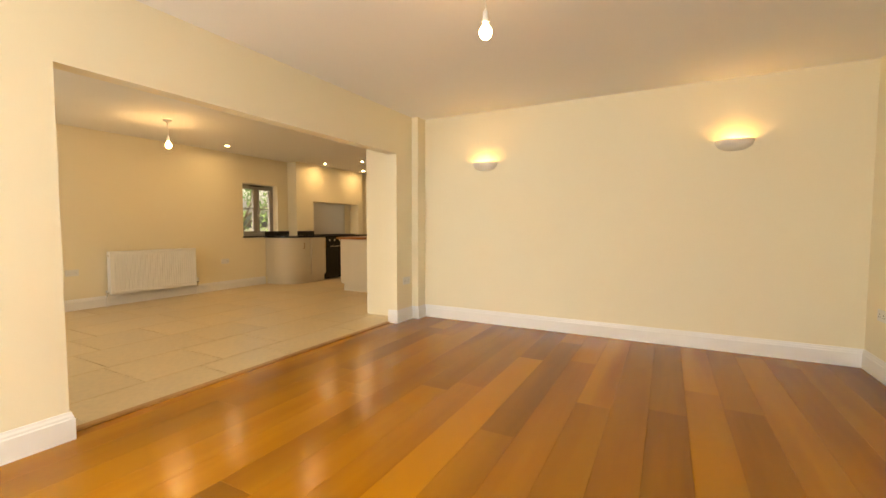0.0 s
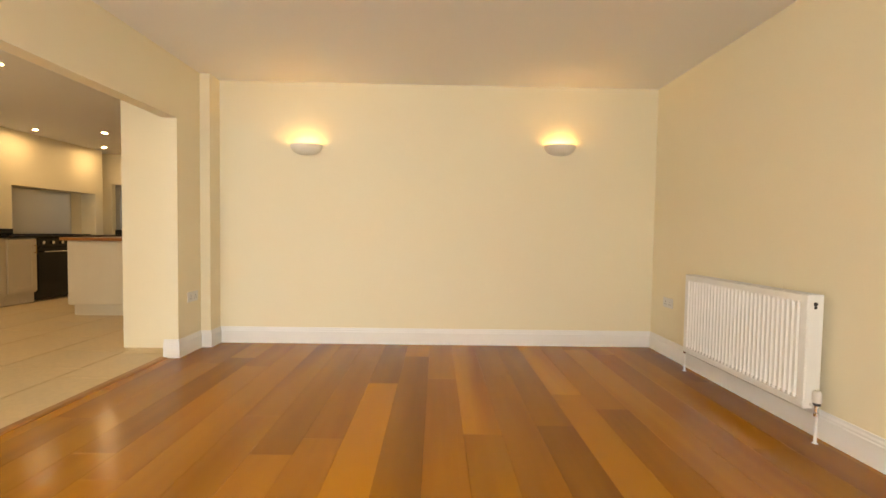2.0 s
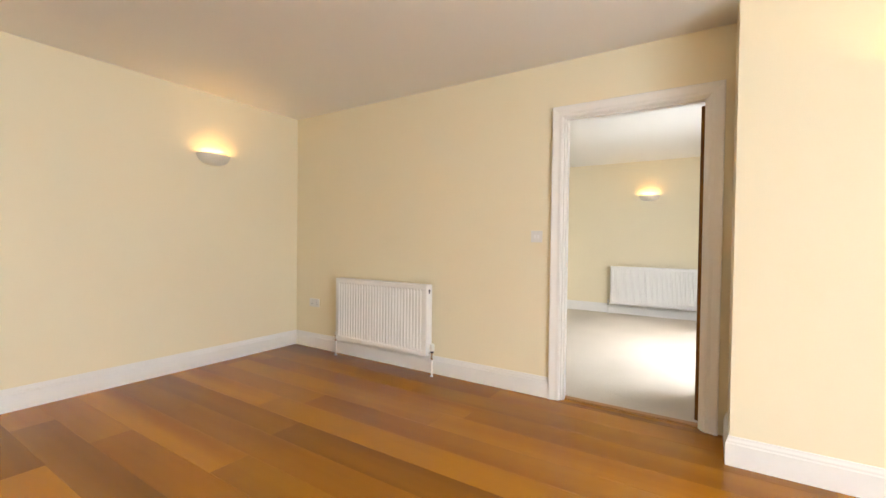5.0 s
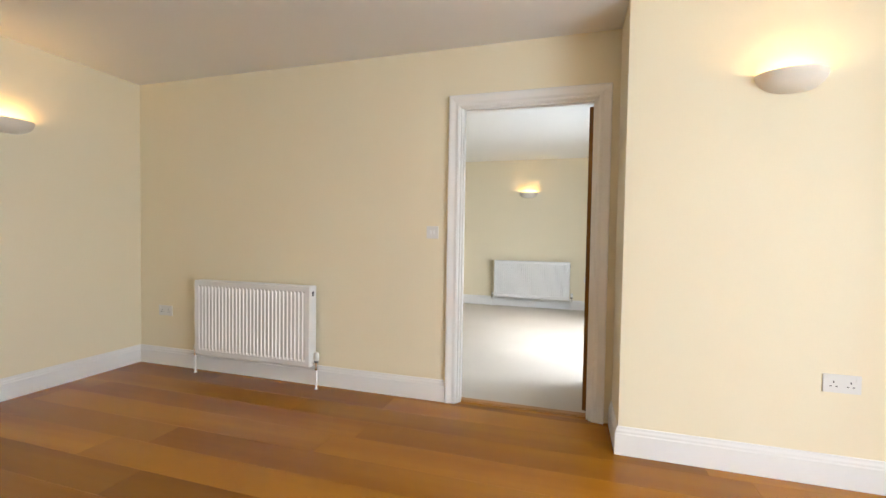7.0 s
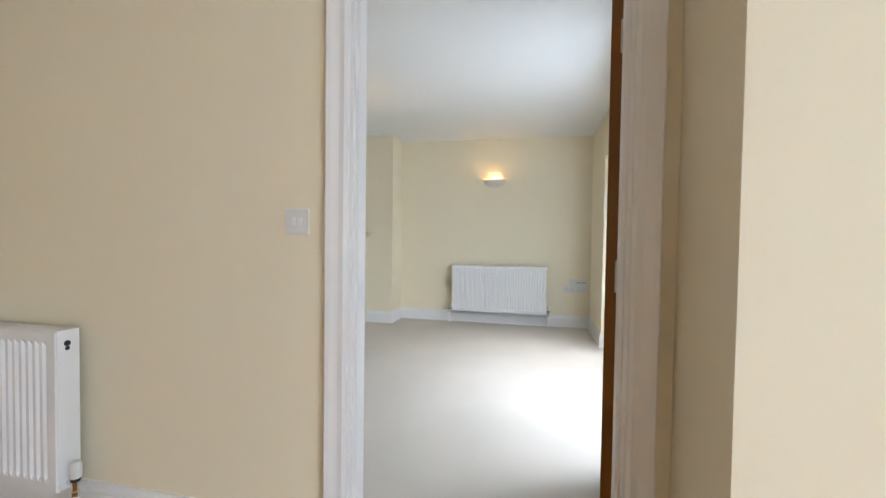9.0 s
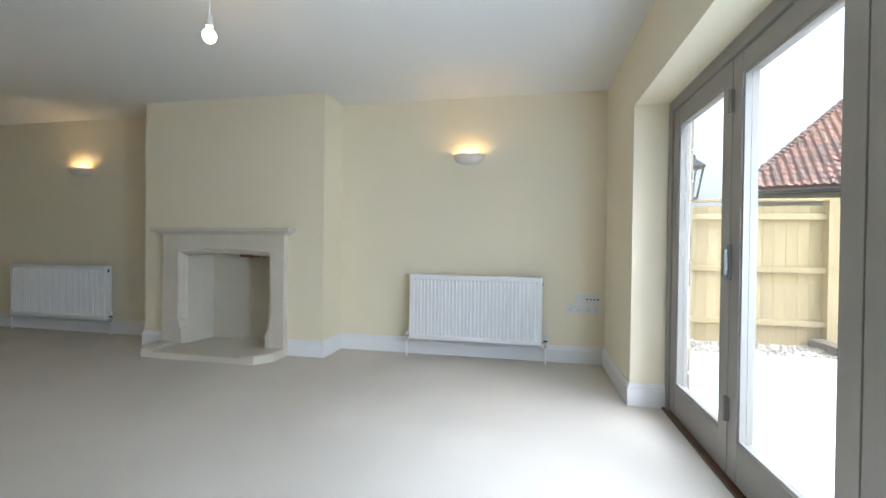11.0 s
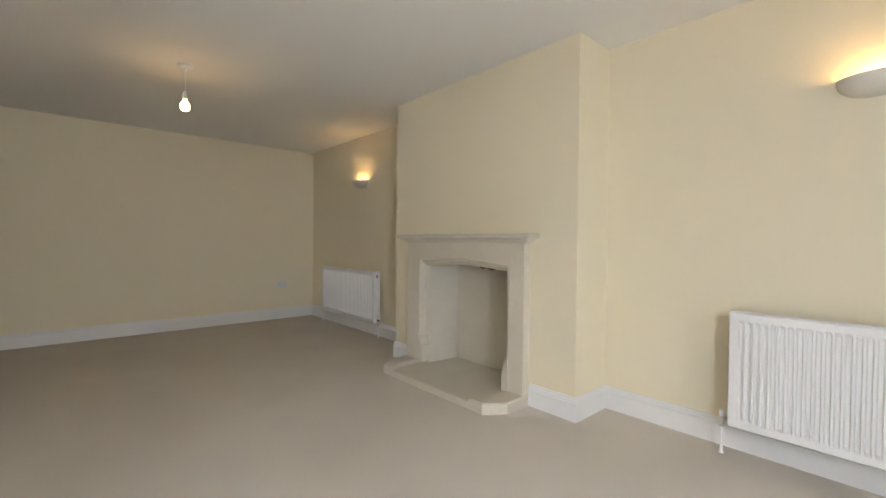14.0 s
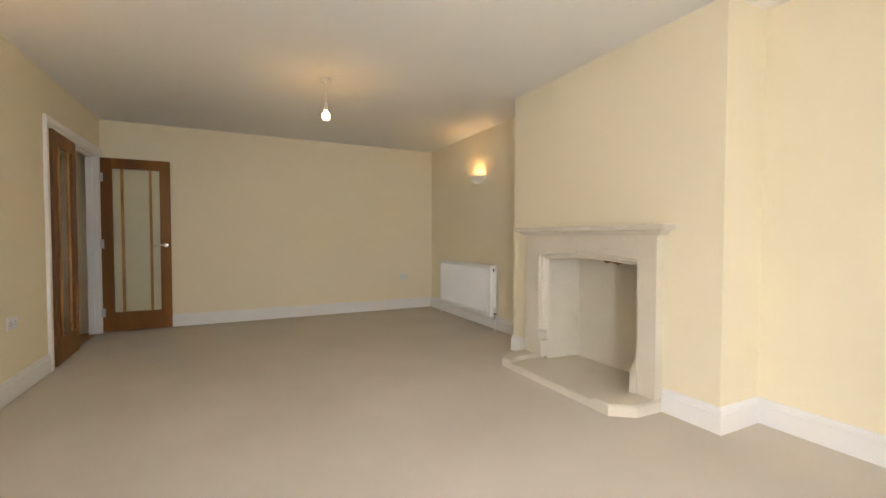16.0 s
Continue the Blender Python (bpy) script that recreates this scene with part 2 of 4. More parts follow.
def wall(name, axis, p0, p1, a0, a1, holes=(), z0=-0.1, z1=2.55, mat=None, label="cream painted plaster wall", category="wall"):
    """A wall of thickness p0..p1 across x or y, from a0 to a1 along the other, with openings (b0, b1, low, high)."""
    us = sorted({a0, a1, *(h[0] for h in holes), *(h[1] for h in holes)})
    zs = sorted({z0, z1, *(max(h[2], z0) for h in holes), *(h[3] for h in holes)})
    bm = bmesh.new()

    def solid(i, j):
        if not (0 <= i < len(us) - 1 and 0 <= j < len(zs) - 1):
            return False
        u, z = (us[i] + us[i + 1]) / 2, (zs[j] + zs[j + 1]) / 2
        return not any(h[0] < u < h[1] and h[2] < z < h[3] for h in holes)

    def at(u, p, z):
        return bm.verts.new((p, u, z) if axis == "x" else (u, p, z))

    for i in range(len(us) - 1):
        for j in range(len(zs) - 1):
            if not solid(i, j):
                continue
            u0, u1, w0, w1 = us[i], us[i + 1], zs[j], zs[j + 1]
            for p in (p0, p1):
                bm.faces.new([at(u0, p, w0), at(u1, p, w0), at(u1, p, w1), at(u0, p, w1)])
            for di, u in ((-1, u0), (1, u1)):
                if not solid(i + di, j):
                    bm.faces.new([at(u, p0, w0), at(u, p1, w0), at(u, p1, w1), at(u, p0, w1)])
            for dj, w in ((-1, w0), (1, w1)):
                if not solid(i, j + dj):
                    bm.faces.new([at(u0, p0, w), at(u1, p0, w), at(u1, p1, w), at(u0, p1, w)])
    bmesh.ops.remove_doubles(bm, verts=bm.verts[:], dist=1e-5)
    bmesh.ops.recalc_face_normals(bm, faces=bm.faces[:])
    return structure(name, bm, mat or PAINT, label, category)


# ---- rooms ----
H = 2.42
wall("wall_dining_north", "y", 0.0, 0.12, -4.265, 0.0)
wall("wall_between_rooms", "x", 0.0, 0.11, -3.89, 3.10, [(-3.785, -2.875, -0.1, 2.045), (1.42, 2.89, -0.1, 2.02)])
wall("wall_pier", "x", -0.37, 0.11, -6.32, -3.89, label="thick cream painted plaster wall beside the doorway")
wall("wall_dining_west", "x", -4.265, -4.15, -6.2, 0.12, [(-3.520, -0.497, -0.1, 1.945)], label="cream plaster wall with a wide opening to the kitchen")
# the second opening is invented, to let fill light into the kitchen
wall("wall_dining_south", "y", -6.32, -6.2, -8.6, -0.37, [(-4.1, -1.7, 0.3, 2.0), (-7.4, -5.2, 0.3, 2.0)])
wall("wall_living_south", "y", -4.53, -4.18, 0.11, 4.6, [(0.835, 3.295, -0.1, 1.97)], label="cream plaster wall with a deep reveal round glazed doors")
wall("wall_living_east", "x", 4.255, 4.6, -4.18, 3.10)
wall("wall_living_north", "y", 2.95, 3.10, 0.11, 4.255)
wall("wall_hall_north", "y", 2.95, 3.10, -1.62, 0.0)
wall("wall_hall_west", "x", -1.62, -1.5, 0.12, 2.95)
wall("wall_kitchen_west", "x", -8.6, -8.3, -6.2, 4.3, [(0.60, 1.38, 0.92, 1.92)])
wall("wall_kitchen_north", "y", 4.0, 4.3, -8.3, -4.8, [(-8.1, -7.35, 0.95, 1.86)])
wall("wall_kitchen_post", "x", -4.8, -4.265, -0.22, 4.0, label="pale plaster pier beside the wide opening")
wall("wall_kitchen_breast", "x", -8.3, -8.05, 1.64, 3.72, [(2.1, 3.56, 0.9, 1.64)], z0=0.0, z1=2.42, label="cream plaster chimney breast with a cooker recess")
wall("wall_chimney_breast", "x", 3.885, 4.255, -1.68, 0.258, [(-1.16, -0.22, -0.1, 0.98)], z0=0.0, z1=2.42, label="cream plaster chimney breast above a stone fireplace")
structure("wall_boxing", boxed(-4.15, -4.063, -0.17, 0.0, 0, H), PAINT, "cream boxed-in pipe casing in the corner", "wall")

structure("ceiling_dining", boxed(-4.15, 0, -6.2, 0, H, 2.55), CEIL, "white painted plaster ceiling", "ceiling")
structure("ceiling_living", boxed(0.11, 4.255, -4.18, 2.95, H, 2.55), CEIL, "white painted plaster ceiling", "ceiling")
structure("ceiling_kitchen", boxed(-8.3, -4.265, -6.2, 4.0, H, 2.55), CEIL, "white painted plaster ceiling with recessed spots", "ceiling")
structure("ceiling_hall", boxed(-1.5, 0, 0.12, 2.95, H, 2.55), CEIL, "white painted plaster ceiling", "ceiling")
structure("floor_living", boxed(0.075, 4.255, -4.18, 2.95, -0.1, 0.0), CARPET, "fitted beige wool carpet", "floor")
structure("floor_reveal", boxed(0.835, 3.295, -4.372, -4.18, -0.1, -0.0005), CARPET, "beige carpet running into the door reveal", "floor")
floor_dining = structure("floor_dining", boxed(-4.30, 0.075, -6.2, 0.0, -0.1, -0.014), GROUT, "honey oak plank floor with a satin sheen", "floor")
floor_kitchen = structure("floor_kitchen", boxed(-8.3, -4.30, -6.2, 4.0, -0.1, -0.008), GROUT, "cream limestone tile floor", "floor")
structure("floor_hall", boxed(-1.5, 0.075, 0.12, 2.95, -0.1, -0.002), STRIP_OAK, "oak floor of the hall", "floor")

SKIRT = [(0, 0), (0.018, 0), (0.018, 0.112), (0.014, 0.118), (0.0135, 0.128), (0.009, 0.138), (0.007, 0.15), (0, 0.15)]


def skirting(*path):
    bm = bmesh.new()
    sweep(bm, path, SKIRT, lambda u, v, h: (u, v, h))
    return structure("baseboard", bm, WHITE, "white painted skirting board with a moulded top", "baseboard")


skirting((0, -2.82), (0, 0), (-4.063, 0), (-4.063, -0.17), (-4.15, -0.17), (-4.15, -0.497), (-4.265, -0.497))
skirting((-8.3, 1.05), (-8.3, -6.2), (-4.265, -6.2), (-4.265, -3.520), (-4.15, -3.520), (-4.15, -6.2), (-0.37, -6.2), (-0.37, -3.89), (-0.022, -3.89))
skirting((0.11, -3.85), (0.11, -4.18), (0.835, -4.18), (0.835, -4.395))
skirting((3.295, -4.395), (3.295, -4.18), (4.255, -4.18), (4.255, -1.68), (3.885, -1.68), (3.885, -1.335))
skirting((3.885, 0.02), (3.885, 0.258), (4.255, 0.258), (4.255, 2.95), (0.11, 2.95))
skirting((0.11, 1.36), (0.11, -2.82))

# ---- doorways ----
ARCH = [(0, 0), (0, 0.012), (0.012, 0.018), (0.03, 0.016), (0.042, 0.019), (0.058, 0.024), (0.072, 0.026), (0.077, 0.022), (0.077, 0)]


def architrave(name, y0, y1, top, x, face):
    """Moulded surround of a doorway in a wall across x; face is -1 or 1, the way it looks."""
    bm = bmesh.new()
    sweep(bm, [(y0, 0), (y0, top), (y1, top), (y1, 0)], ARCH, lambda u, v, h: (x + face * h, u, v))
    return structure(name, bm, WHITE, "white painted moulded architrave round a doorway", "architrave")


architrave("trim_doorway", -3.768, -2.892, 2.02, 0.0, -1)
architrave("trim_doorway", -3.768, -2.892, 2.02, 0.11, 1)
architrave("trim_double_door", 1.442, 2.872, 2.0, 0.11, 1)


def lining(name, y0, y1, top):
    bm = bmesh.new()
    box(bm, 0.0, 0.11, y0, y0 + 0.03, 0, top)
    box(bm, 0.0, 0.11, y1 - 0.03, y1, 0, top)
    box(bm, 0.0, 0.11, y0 + 0.03, y1 - 0.03, top - 0.03, top)
    box(bm, 0.02, 0.06, y0 + 0.03, y0 + 0.042, 0, top - 0.03)
    box(bm, 0.02, 0.06, y1 - 0.042, y1 - 0.03, 0, top - 0.03)
    box(bm, 0.02, 0.06, y0 + 0.042, y1 - 0.042, top - 0.042, top - 0.03)
    return structure(name, bm, WHITE, "white painted door lining with a stop bead", "door frame")


lining("trim_lining", -3.785, -2.875, 2.045)
lining("trim_lining", 1.42, 2.89, 2.02)
bm = bmesh.new()
sweep(bm, [(-3.755, 0), (-2.905, 0)], [(-0.03, 0), (-0.03, 0.004), (-0.02, 0.009), (0.02, 0.009), (0.03, 0.004), (0.03, 0)], lambda u, v, h: (0.075 + v, u, h))
structure("trim_threshold", bm, STRIP_OAK, "oak threshold strip between wood floor and carpet", "threshold")
bm = bmesh.new()
sweep(bm, [(-3.518, 0), (-0.515, 0)], [(-0.035, 0), (-0.035, 0.005), (-0.02, 0.011), (0.02, 0.011), (0.035, 0.005), (0.035, 0)], lambda u, v, h: (-4.265 + v, u, h - 0.002))
structure("trim_threshold", bm, STRIP_OAK, "oak edging strip between planks and stone tiles", "threshold")


def lever(parent, x, z, y, out, toward):
    """A lever handle on a round rose; out is the side it stands on, toward the way the lever points along x."""
    bm = bmesh.new()
    lathe(bm, [(0, 0), (0.026, 0), (0.026, out * 0.006), (0.022, out * 0.01), (0.009, out * 0.011), (0.009, out * 0.045), (0, out * 0.045)], 20, (x, y, z), axis="y")
    pts = [(0, 0.0), (0.03, 0.003), (0.06, 0.002), (0.09, -0.006), (0.115, -0.012)]
    rings = []
    for i, (d, dz) in enumerate(pts):
        r = 0.010 - 0.0008 * i
        rings.append([bm.verts.new((x + toward * d, y + out * (0.045 + 0.7 * r * math.sin(a)), z + dz + r * math.cos(a))) for a in [k * math.pi / 4 for k in range(8)]])
    for a, b in zip(rings, rings[1:]):
        for k in range(8):
            bm.faces.new((a[k], b[k], b[(k + 1) % 8], a[(k + 1) % 8]))
    bm.faces.new(rings[0])
    bm.faces.new(rings[-1])
    bmesh.ops.recalc_face_normals(bm, faces=bm.faces[:])
    return part("door_handle", bm, CHROME, parent, "satin chrome lever handle", True)


def hinges(parent, x, y, zs):
    for z in zs:
        bm = bmesh.new()
        lathe(bm, [(0, -0.05), (0.007, -0.05), (0.007, 0.05), (0, 0.05)], 10, (x, y, z))
        box(bm, x, x + 0.03, y - 0.001, y + 0.0015, z - 0.05, z + 0.05)
        part("hinge", bm, STEEL, parent, "steel butt hinge")


# planked oak door, opened flat towards the glazed wall
plank_door = thing("door_1", "open oak door with vertical grooves and lever handle", "door", pose(0.115, -3.757, 0.012, 0, 0, -23), kind="structure")
LEAF_W = 0.835
edges = [0.0, 0.125, 0.242, 0.359, 0.476, 0.593, 0.71, LEAF_W]
for a, b in zip(edges, edges[1:]):
    part("board", boxed(a + 0.0015, b - 0.0015, 0.0, 0.040, 0, 1.99, bevel=0.003), DOOR_OAK, plank_door)
part("core", boxed(0.004, LEAF_W - 0.004, 0.004, 0.036, 0.002, 1.988), DOOR_OAK, plank_door)
lever(plank_door, LEAF_W - 0.095, 0.93, 0.04, 1, -1)
lever(plank_door, LEAF_W - 0.095, 0.93, 0.0, -1, -1)
hinges(plank_door, -0.004, 0.002, (0.22, 1.0, 1.75))


def glazed_leaf(name, label, m, handle):
    d = thing(name, label, "door", m, kind="structure")
    w, h, t = 0.66, 1.97, 0.04
    for a, b in ((0, 0.105), (w - 0.105, w)):
        part("stile", boxed(a, b, -t, 0, 0, h, bevel=0.003), DOOR_OAK, d)
    part("top_rail", boxed(0.105, w - 0.105, -t + 0.001, -0.001, h - 0.115, h, bevel=0.002), DOOR_OAK, d)
    part("bottom_rail", boxed(0.105, w - 0.105, -t + 0.001, -0.001, 0, 0.215, bevel=0.002), DOOR_OAK, d)
    for x in (0.195, w - 0.195):
        part("glazing_bar", boxed(x - 0.013, x + 0.013, -t + 0.004, -0.004, 0.215, h - 0.115, bevel=0.003), STRIP_OAK, d)
    for a, b in ((0.105, 0.182), (0.208, w - 0.208), (w - 0.182, w - 0.105)):
        part("glass_pane", boxed(a, b, -0.024, -0.016, 0.215, h - 0.115), FROST, d, "frosted glass strip").visible_shadow = False
    if handle:
        lever(d, w - 0.05, 0.98, 0.0, 1, -1)
        lever(d, w - 0.05, 0.98, -t, -1, -1)
    hinges(d, -0.004, 0.0, (0.22, 1.0, 1.75))
    return d


glazed_leaf("door_2", "open oak glazed door with three frosted glass strips", pose(0.128, 2.865, 0.012, 0, 0, 0) @ Matrix.Scale(-1, 4, (0, 1, 0)), True)
glazed_leaf("door_3", "closed oak glazed door leaf with frosted glass strips", pose(0.10, 1.452, 0.012, 0, 0, 92), False)

# ---- glazed patio doors ----
patio = thing("door_4", "grey painted folding glazed doors to the patio", "patio door", kind="structure")
FY0, FY1 = -4.47, -4.40
bm = bmesh.new()
box(bm, 3.225, 3.295, FY0 - 0.03, FY1 + 0.01, 0.0, 1.97, bevel=0.004)
box(bm, 0.835, 0.905, FY0 - 0.03, FY1 + 0.01, 0.0, 1.97, bevel=0.004)
box(bm, 0.905, 3.225, FY0 - 0.03, FY1 + 0.01, 1.90, 1.97, bevel=0.004)
part("frame", bm, TIMBER_GREY, patio)
part("threshold", boxed(0.835, 3.295, -4.56, -4.37, -0.02, 0.012, bevel=0.004), DARK_SILL, patio, "dark hardwood threshold")
W3 = (3.221 - 0.909) / 3
for i in range(3):
    x0 = 0.909 + i * W3 + 0.003
    x1 = x0 + W3 - 0.006
    bm = bmesh.new()
    s = 0.085
    box(bm, x0, x0 + s, FY0, FY1, 0.02, 1.895, bevel=0.003)
    box(bm, x1 - s, x1, FY0, FY1, 0.02, 1.895, bevel=0.003)
    box(bm, x0 + s, x1 - s, FY0 + 0.001, FY1 - 0.001, 1.80, 1.895, bevel=0.003)
    box(bm, x0 + s, x1 - s, FY0 + 0.001, FY1 - 0.001, 0.02, 0.20, bevel=0.003)
    leaf = part("leaf", bm, TIMBER_GREY, patio)
    bm = bmesh.new()
    for a, b, c, d in ((x0 + s, x0 + s + 0.014, 0.20, 1.80), (x1 - s - 0.014, x1 - s, 0.20, 1.80), (x0 + s + 0.014, x1 - s - 0.014, 1.786, 1.80), (x0 + s + 0.014, x1 - s - 0.014, 0.20, 0.214)):
        box(bm, a, b, FY0 + 0.05, FY1 - 0.005, c, d)
    part("glazing_bead", bm, TIMBER_GREY, leaf)
    part("glass_pane", boxed(x0 + s, x1 - s, -4.442, -4.436, 0.20, 1.80), CLEAR, leaf).visible_shadow = False
    if i == 1:
        for z in (0.32, 0.99, 1.70):
            bm = bmesh.new()
            box(bm, x1 - 0.018, x1 + 0.024, FY1, FY1 + 0.006, z - 0.05, z + 0.05, bevel=0.002)
            lathe(bm, [(0, -0.055), (0.009, -0.055), (0.009, 0.055), (0, 0.055)], 10, (x1 + 0.003, FY1 + 0.009, z))
            part("hinge", bm, HINGE, leaf, "dark grey folding-door hinge")
bm = bmesh.new()
box(bm, 2.43, 2.46, FY1, FY1 + 0.012, 0.90, 1.06, bevel=0.004)
box(bm, 2.437, 2.453, FY1 + 0.012, FY1 + 0.03, 0.92, 1.04, bevel=0.004)
part("pull_handle", bm, HINGE, patio, "brushed steel flush pull")


def casement(name, width, height, m, label):
    """A two-light timber casement; local x along the wall, y into the room, z up from the sill."""
    w = thing(name, label, "window", m, kind="structure")
    bm = bmesh.new()
    f = 0.045
    for a, b, c, d in ((0, f, 0, height), (width - f, width, 0, height), (f, width - f, 0, f), (f, width - f, height - f, height), (width / 2 - 0.02, width / 2 + 0.02, f, height - f)):
        box(bm, a, b, -0.03, 0.035, c, d, bevel=0.003)
    part("window_frame", bm, TIMBER_GREY, w)
    for a, b in ((f + 0.004, width / 2 - 0.024), (width / 2 + 0.024, width - f - 0.004)):
        bm = bmesh.new()
        s, lo, hi = 0.042, f + 0.004, height - f - 0.004
        box(bm, a, a + s, -0.02, 0.045, lo, hi, bevel=0.003)
        box(bm, b - s, b, -0.02, 0.045, lo, hi, bevel=0.003)
        box(bm, a + s, b - s, -0.02, 0.044, lo, lo + s, bevel=0.003)
        box(bm, a + s, b - s, -0.02, 0.044, hi - s, hi, bevel=0.003)
        box(bm, a + s, b - s, -0.015, 0.04, height * 0.52, height * 0.52 + 0.018)
        c = part("casement", bm, TIMBER_GREY, w)
        part("pane", boxed(a + s, b - s, 0.008, 0.014, lo + s, height * 0.52), CLEAR, c).visible_shadow = False
        part("pane", boxed(a + s, b - s, 0.008, 0.014, height * 0.52 + 0.018, hi - s), CLEAR, c).visible_shadow = False
    bm = bmesh.new()
    box(bm, width / 2 - 0.04, width / 2 - 0.02, 0.046, 0.058, height * 0.38, height * 0.38 + 0.05, bevel=0.003)
    box(bm, width / 2 - 0.036, width / 2 - 0.024, 0.058, 0.07, height * 0.38 - 0.06, height * 0.38 + 0.04, bevel=0.003)
    part("window_handle", bm, CHROME, w)
    part("trickle_vent", boxed(width * 0.3, width * 0.7, 0.0355, 0.055, height - 0.035, height - 0.012, bevel=0.003), IRON, w)
    return w


casement("window_1", 0.78, 0.98, pose(-8.47, 1.38, 0.93, 0, 0, -90), "grey timber two-light casement window in a deep reveal")
structure("trim_window_sill", boxed(-8.43, -8.275, 0.585, 1.395, 0.905, 0.93, bevel=0.004), GRANITE, "black stone window sill", "window sill")
casement("window_2", 0.75, 0.91, pose(-7.35, 4.12, 0.95, 0, 0, 180), "grey timber casement window at the kitchen end")
casement("window_3", 2.4, 1.7, pose(-4.1, -6.26, 0.3), "wide grey timber window of the dining room")
# unseen window, added round the kitchen fill lamp's opening
casement("fill_window_kitchen", 2.2, 1.7, pose(-7.4, -6.26, 0.3), "wide grey timber window, unseen and added to let fill light into the kitchen")

# ---- radiators ----


def radiator(width, m, label, wide=False):
    """Panel radiator 0.6 high; local y points from the wall into the room, the thermostatic valve at low x."""
    r = thing("radiator", label, "radiator", m, group="panel radiators")
    z0, h, fy = 0.165, 0.60, 0.125
    hw = width / 2
    pitch = 1 / 30.0
    n = int((width - 0.06) / pitch)
    xs, off = [-hw, -hw + 0.003], [0.006, 0]
    x = -n * pitch / 2
    for i in range(n):
        for f, o in ((0.05, 0), (0.22, -0.009), (0.62, -0.009), (0.79, 0)):
            xs.append(x + f * pitch)
            off.append(o)
        x += pitch
    xs += [hw - 0.003, hw]
    off += [0, 0.006]
    zs = [(0, 0, -0.008), (0.006, 0, 0), (0.038, 0, 0), (0.055, 1, 0), (0.545, 1, 0), (0.562, 0, 0), (h - 0.006, 0, 0), (h, 0, -0.008)]
    bm = bmesh.new()
    grid = []
    for i, (xx, o) in enumerate(zip(xs, off)):
        edge = i in (0, len(xs) - 1)
        grid.append([bm.verts.new((xx, fy + (-0.006 if edge else o * k) + e, z0 + z)) for z, k, e in zs])
    for a, b in zip(grid, grid[1:]):
        for j in range(len(zs) - 1):
            bm.faces.new((a[j], b[j], b[j + 1], a[j + 1]))
    bmesh.ops.recalc_face_normals(bm, faces=bm.faces[:])
    part("front_panel", bm, ENAMEL, r)
    part("back_panel", boxed(-hw + 0.01, hw - 0.01, 0.05, 0.066, z0 + 0.01, z0 + h - 0.02, bevel=0.003), ENAMEL, r)
    bm = bmesh.new()
    for k in range(int(width / 0.02) - 1):
        xx = -hw + 0.02 + k * 0.02
        box(bm, xx - 0.0015, xx + 0.0015, 0.068, fy - 0.016, z0 + 0.03, z0 + h - 0.03)
    part("convector_fins", bm, ENAMEL, r)
    bm = bmesh.new()
    for y in (0.046, 0.060, 0.074, 0.088, 0.102, 0.112):
        box(bm, -hw + 0.002, hw - 0.002, y, y + 0.007, z0 + h - 0.006, z0 + h)
    for k in range(int(width / 0.06) + 1):
        xx = -hw + 0.004 + k * (width - 0.014) / int(width / 0.06)
        box(bm, xx, xx + 0.006, 0.0465, 0.1185, z0 + h - 0.007, z0 + h - 0.001)
    part("top_grille", bm, ENAMEL, r)
    for s in (-1, 1):
        side = part("side_panel", boxed(s * hw - 0.0015, s * hw + 0.0015, 0.042, fy - 0.006, z0 + 0.004, z0 + h, bevel=0.001), ENAMEL, r)
        bm = bmesh.new()
        lathe(bm, [(0, 0), (0.011, 0), (0.010, s * 0.004), (0, s * 0.004)], 14, (s * (hw + 0.0015), 0.085, z0 + h - 0.05), axis="x")
        lathe(bm, [(0, 0), (0.008, 0), (0.007, s * 0.004), (0, s * 0.004)], 14, (s * (hw + 0.0015), 0.085, z0 + h - 0.068), axis="x")
        part("air_vent", bm, DARK if s < 0 else CHROME, side, "dark vent plug")
    for s in (-1, 1):
        xx = s * (hw + 0.035)
        bm = bmesh.new()
        lathe(bm, [(0.0075, 0.0), (0.0075, 0.15), (0, 0.15)], 12, (xx, 0.085, 0))
        lathe(bm, [(0.0075, 0.0), (0.013, 0.0), (0.013, 0.004), (0.0075, 0.006)], 12, (xx, 0.085, 0))
        part("pipe", bm, WHITE, r, "white painted feed pipe", True)
        bm = bmesh.new()
        lathe(bm, [(0, 0), (0.012, 0), (0.012, 0.018), (0.010, 0.02), (0.010, 0.042), (0.013, 0.044), (0.013, 0.056), (0, 0.056)], 12, (xx, 0.085, 0.142))
        lathe(bm, [(0, 0), (0.010, 0), (0.010, 0.036), (0, 0.036)], 10, (xx if s < 0 else xx - 0.036, 0.085, 0.19), axis="x")
        valve = part("valve", bm, CHROME, r, "chrome valve body", True)
        bm = bmesh.new()
        if s < 0:
            lathe(bm, [(0, 0), (0.016, 0), (0.017, 0.014), (0, 0.014)], 16, (xx, 0.085, 0.199))
            part("collar", bm, DARK, valve, "black collar", True)
            bm = bmesh.new()
            lathe(bm, [(0, 0), (0.019, 0), (0.021, 0.01), (0.020, 0.05), (0.014, 0.06), (0, 0.061)], 18, (xx, 0.085, 0.213))
        else:
            lathe(bm, [(0, 0), (0.013, 0), (0.013, 0.026), (0.009, 0.031), (0, 0.031)], 14, (xx, 0.085, 0.199))
        part("cap", bm, PLASTIC, valve, "white plastic cap", True)
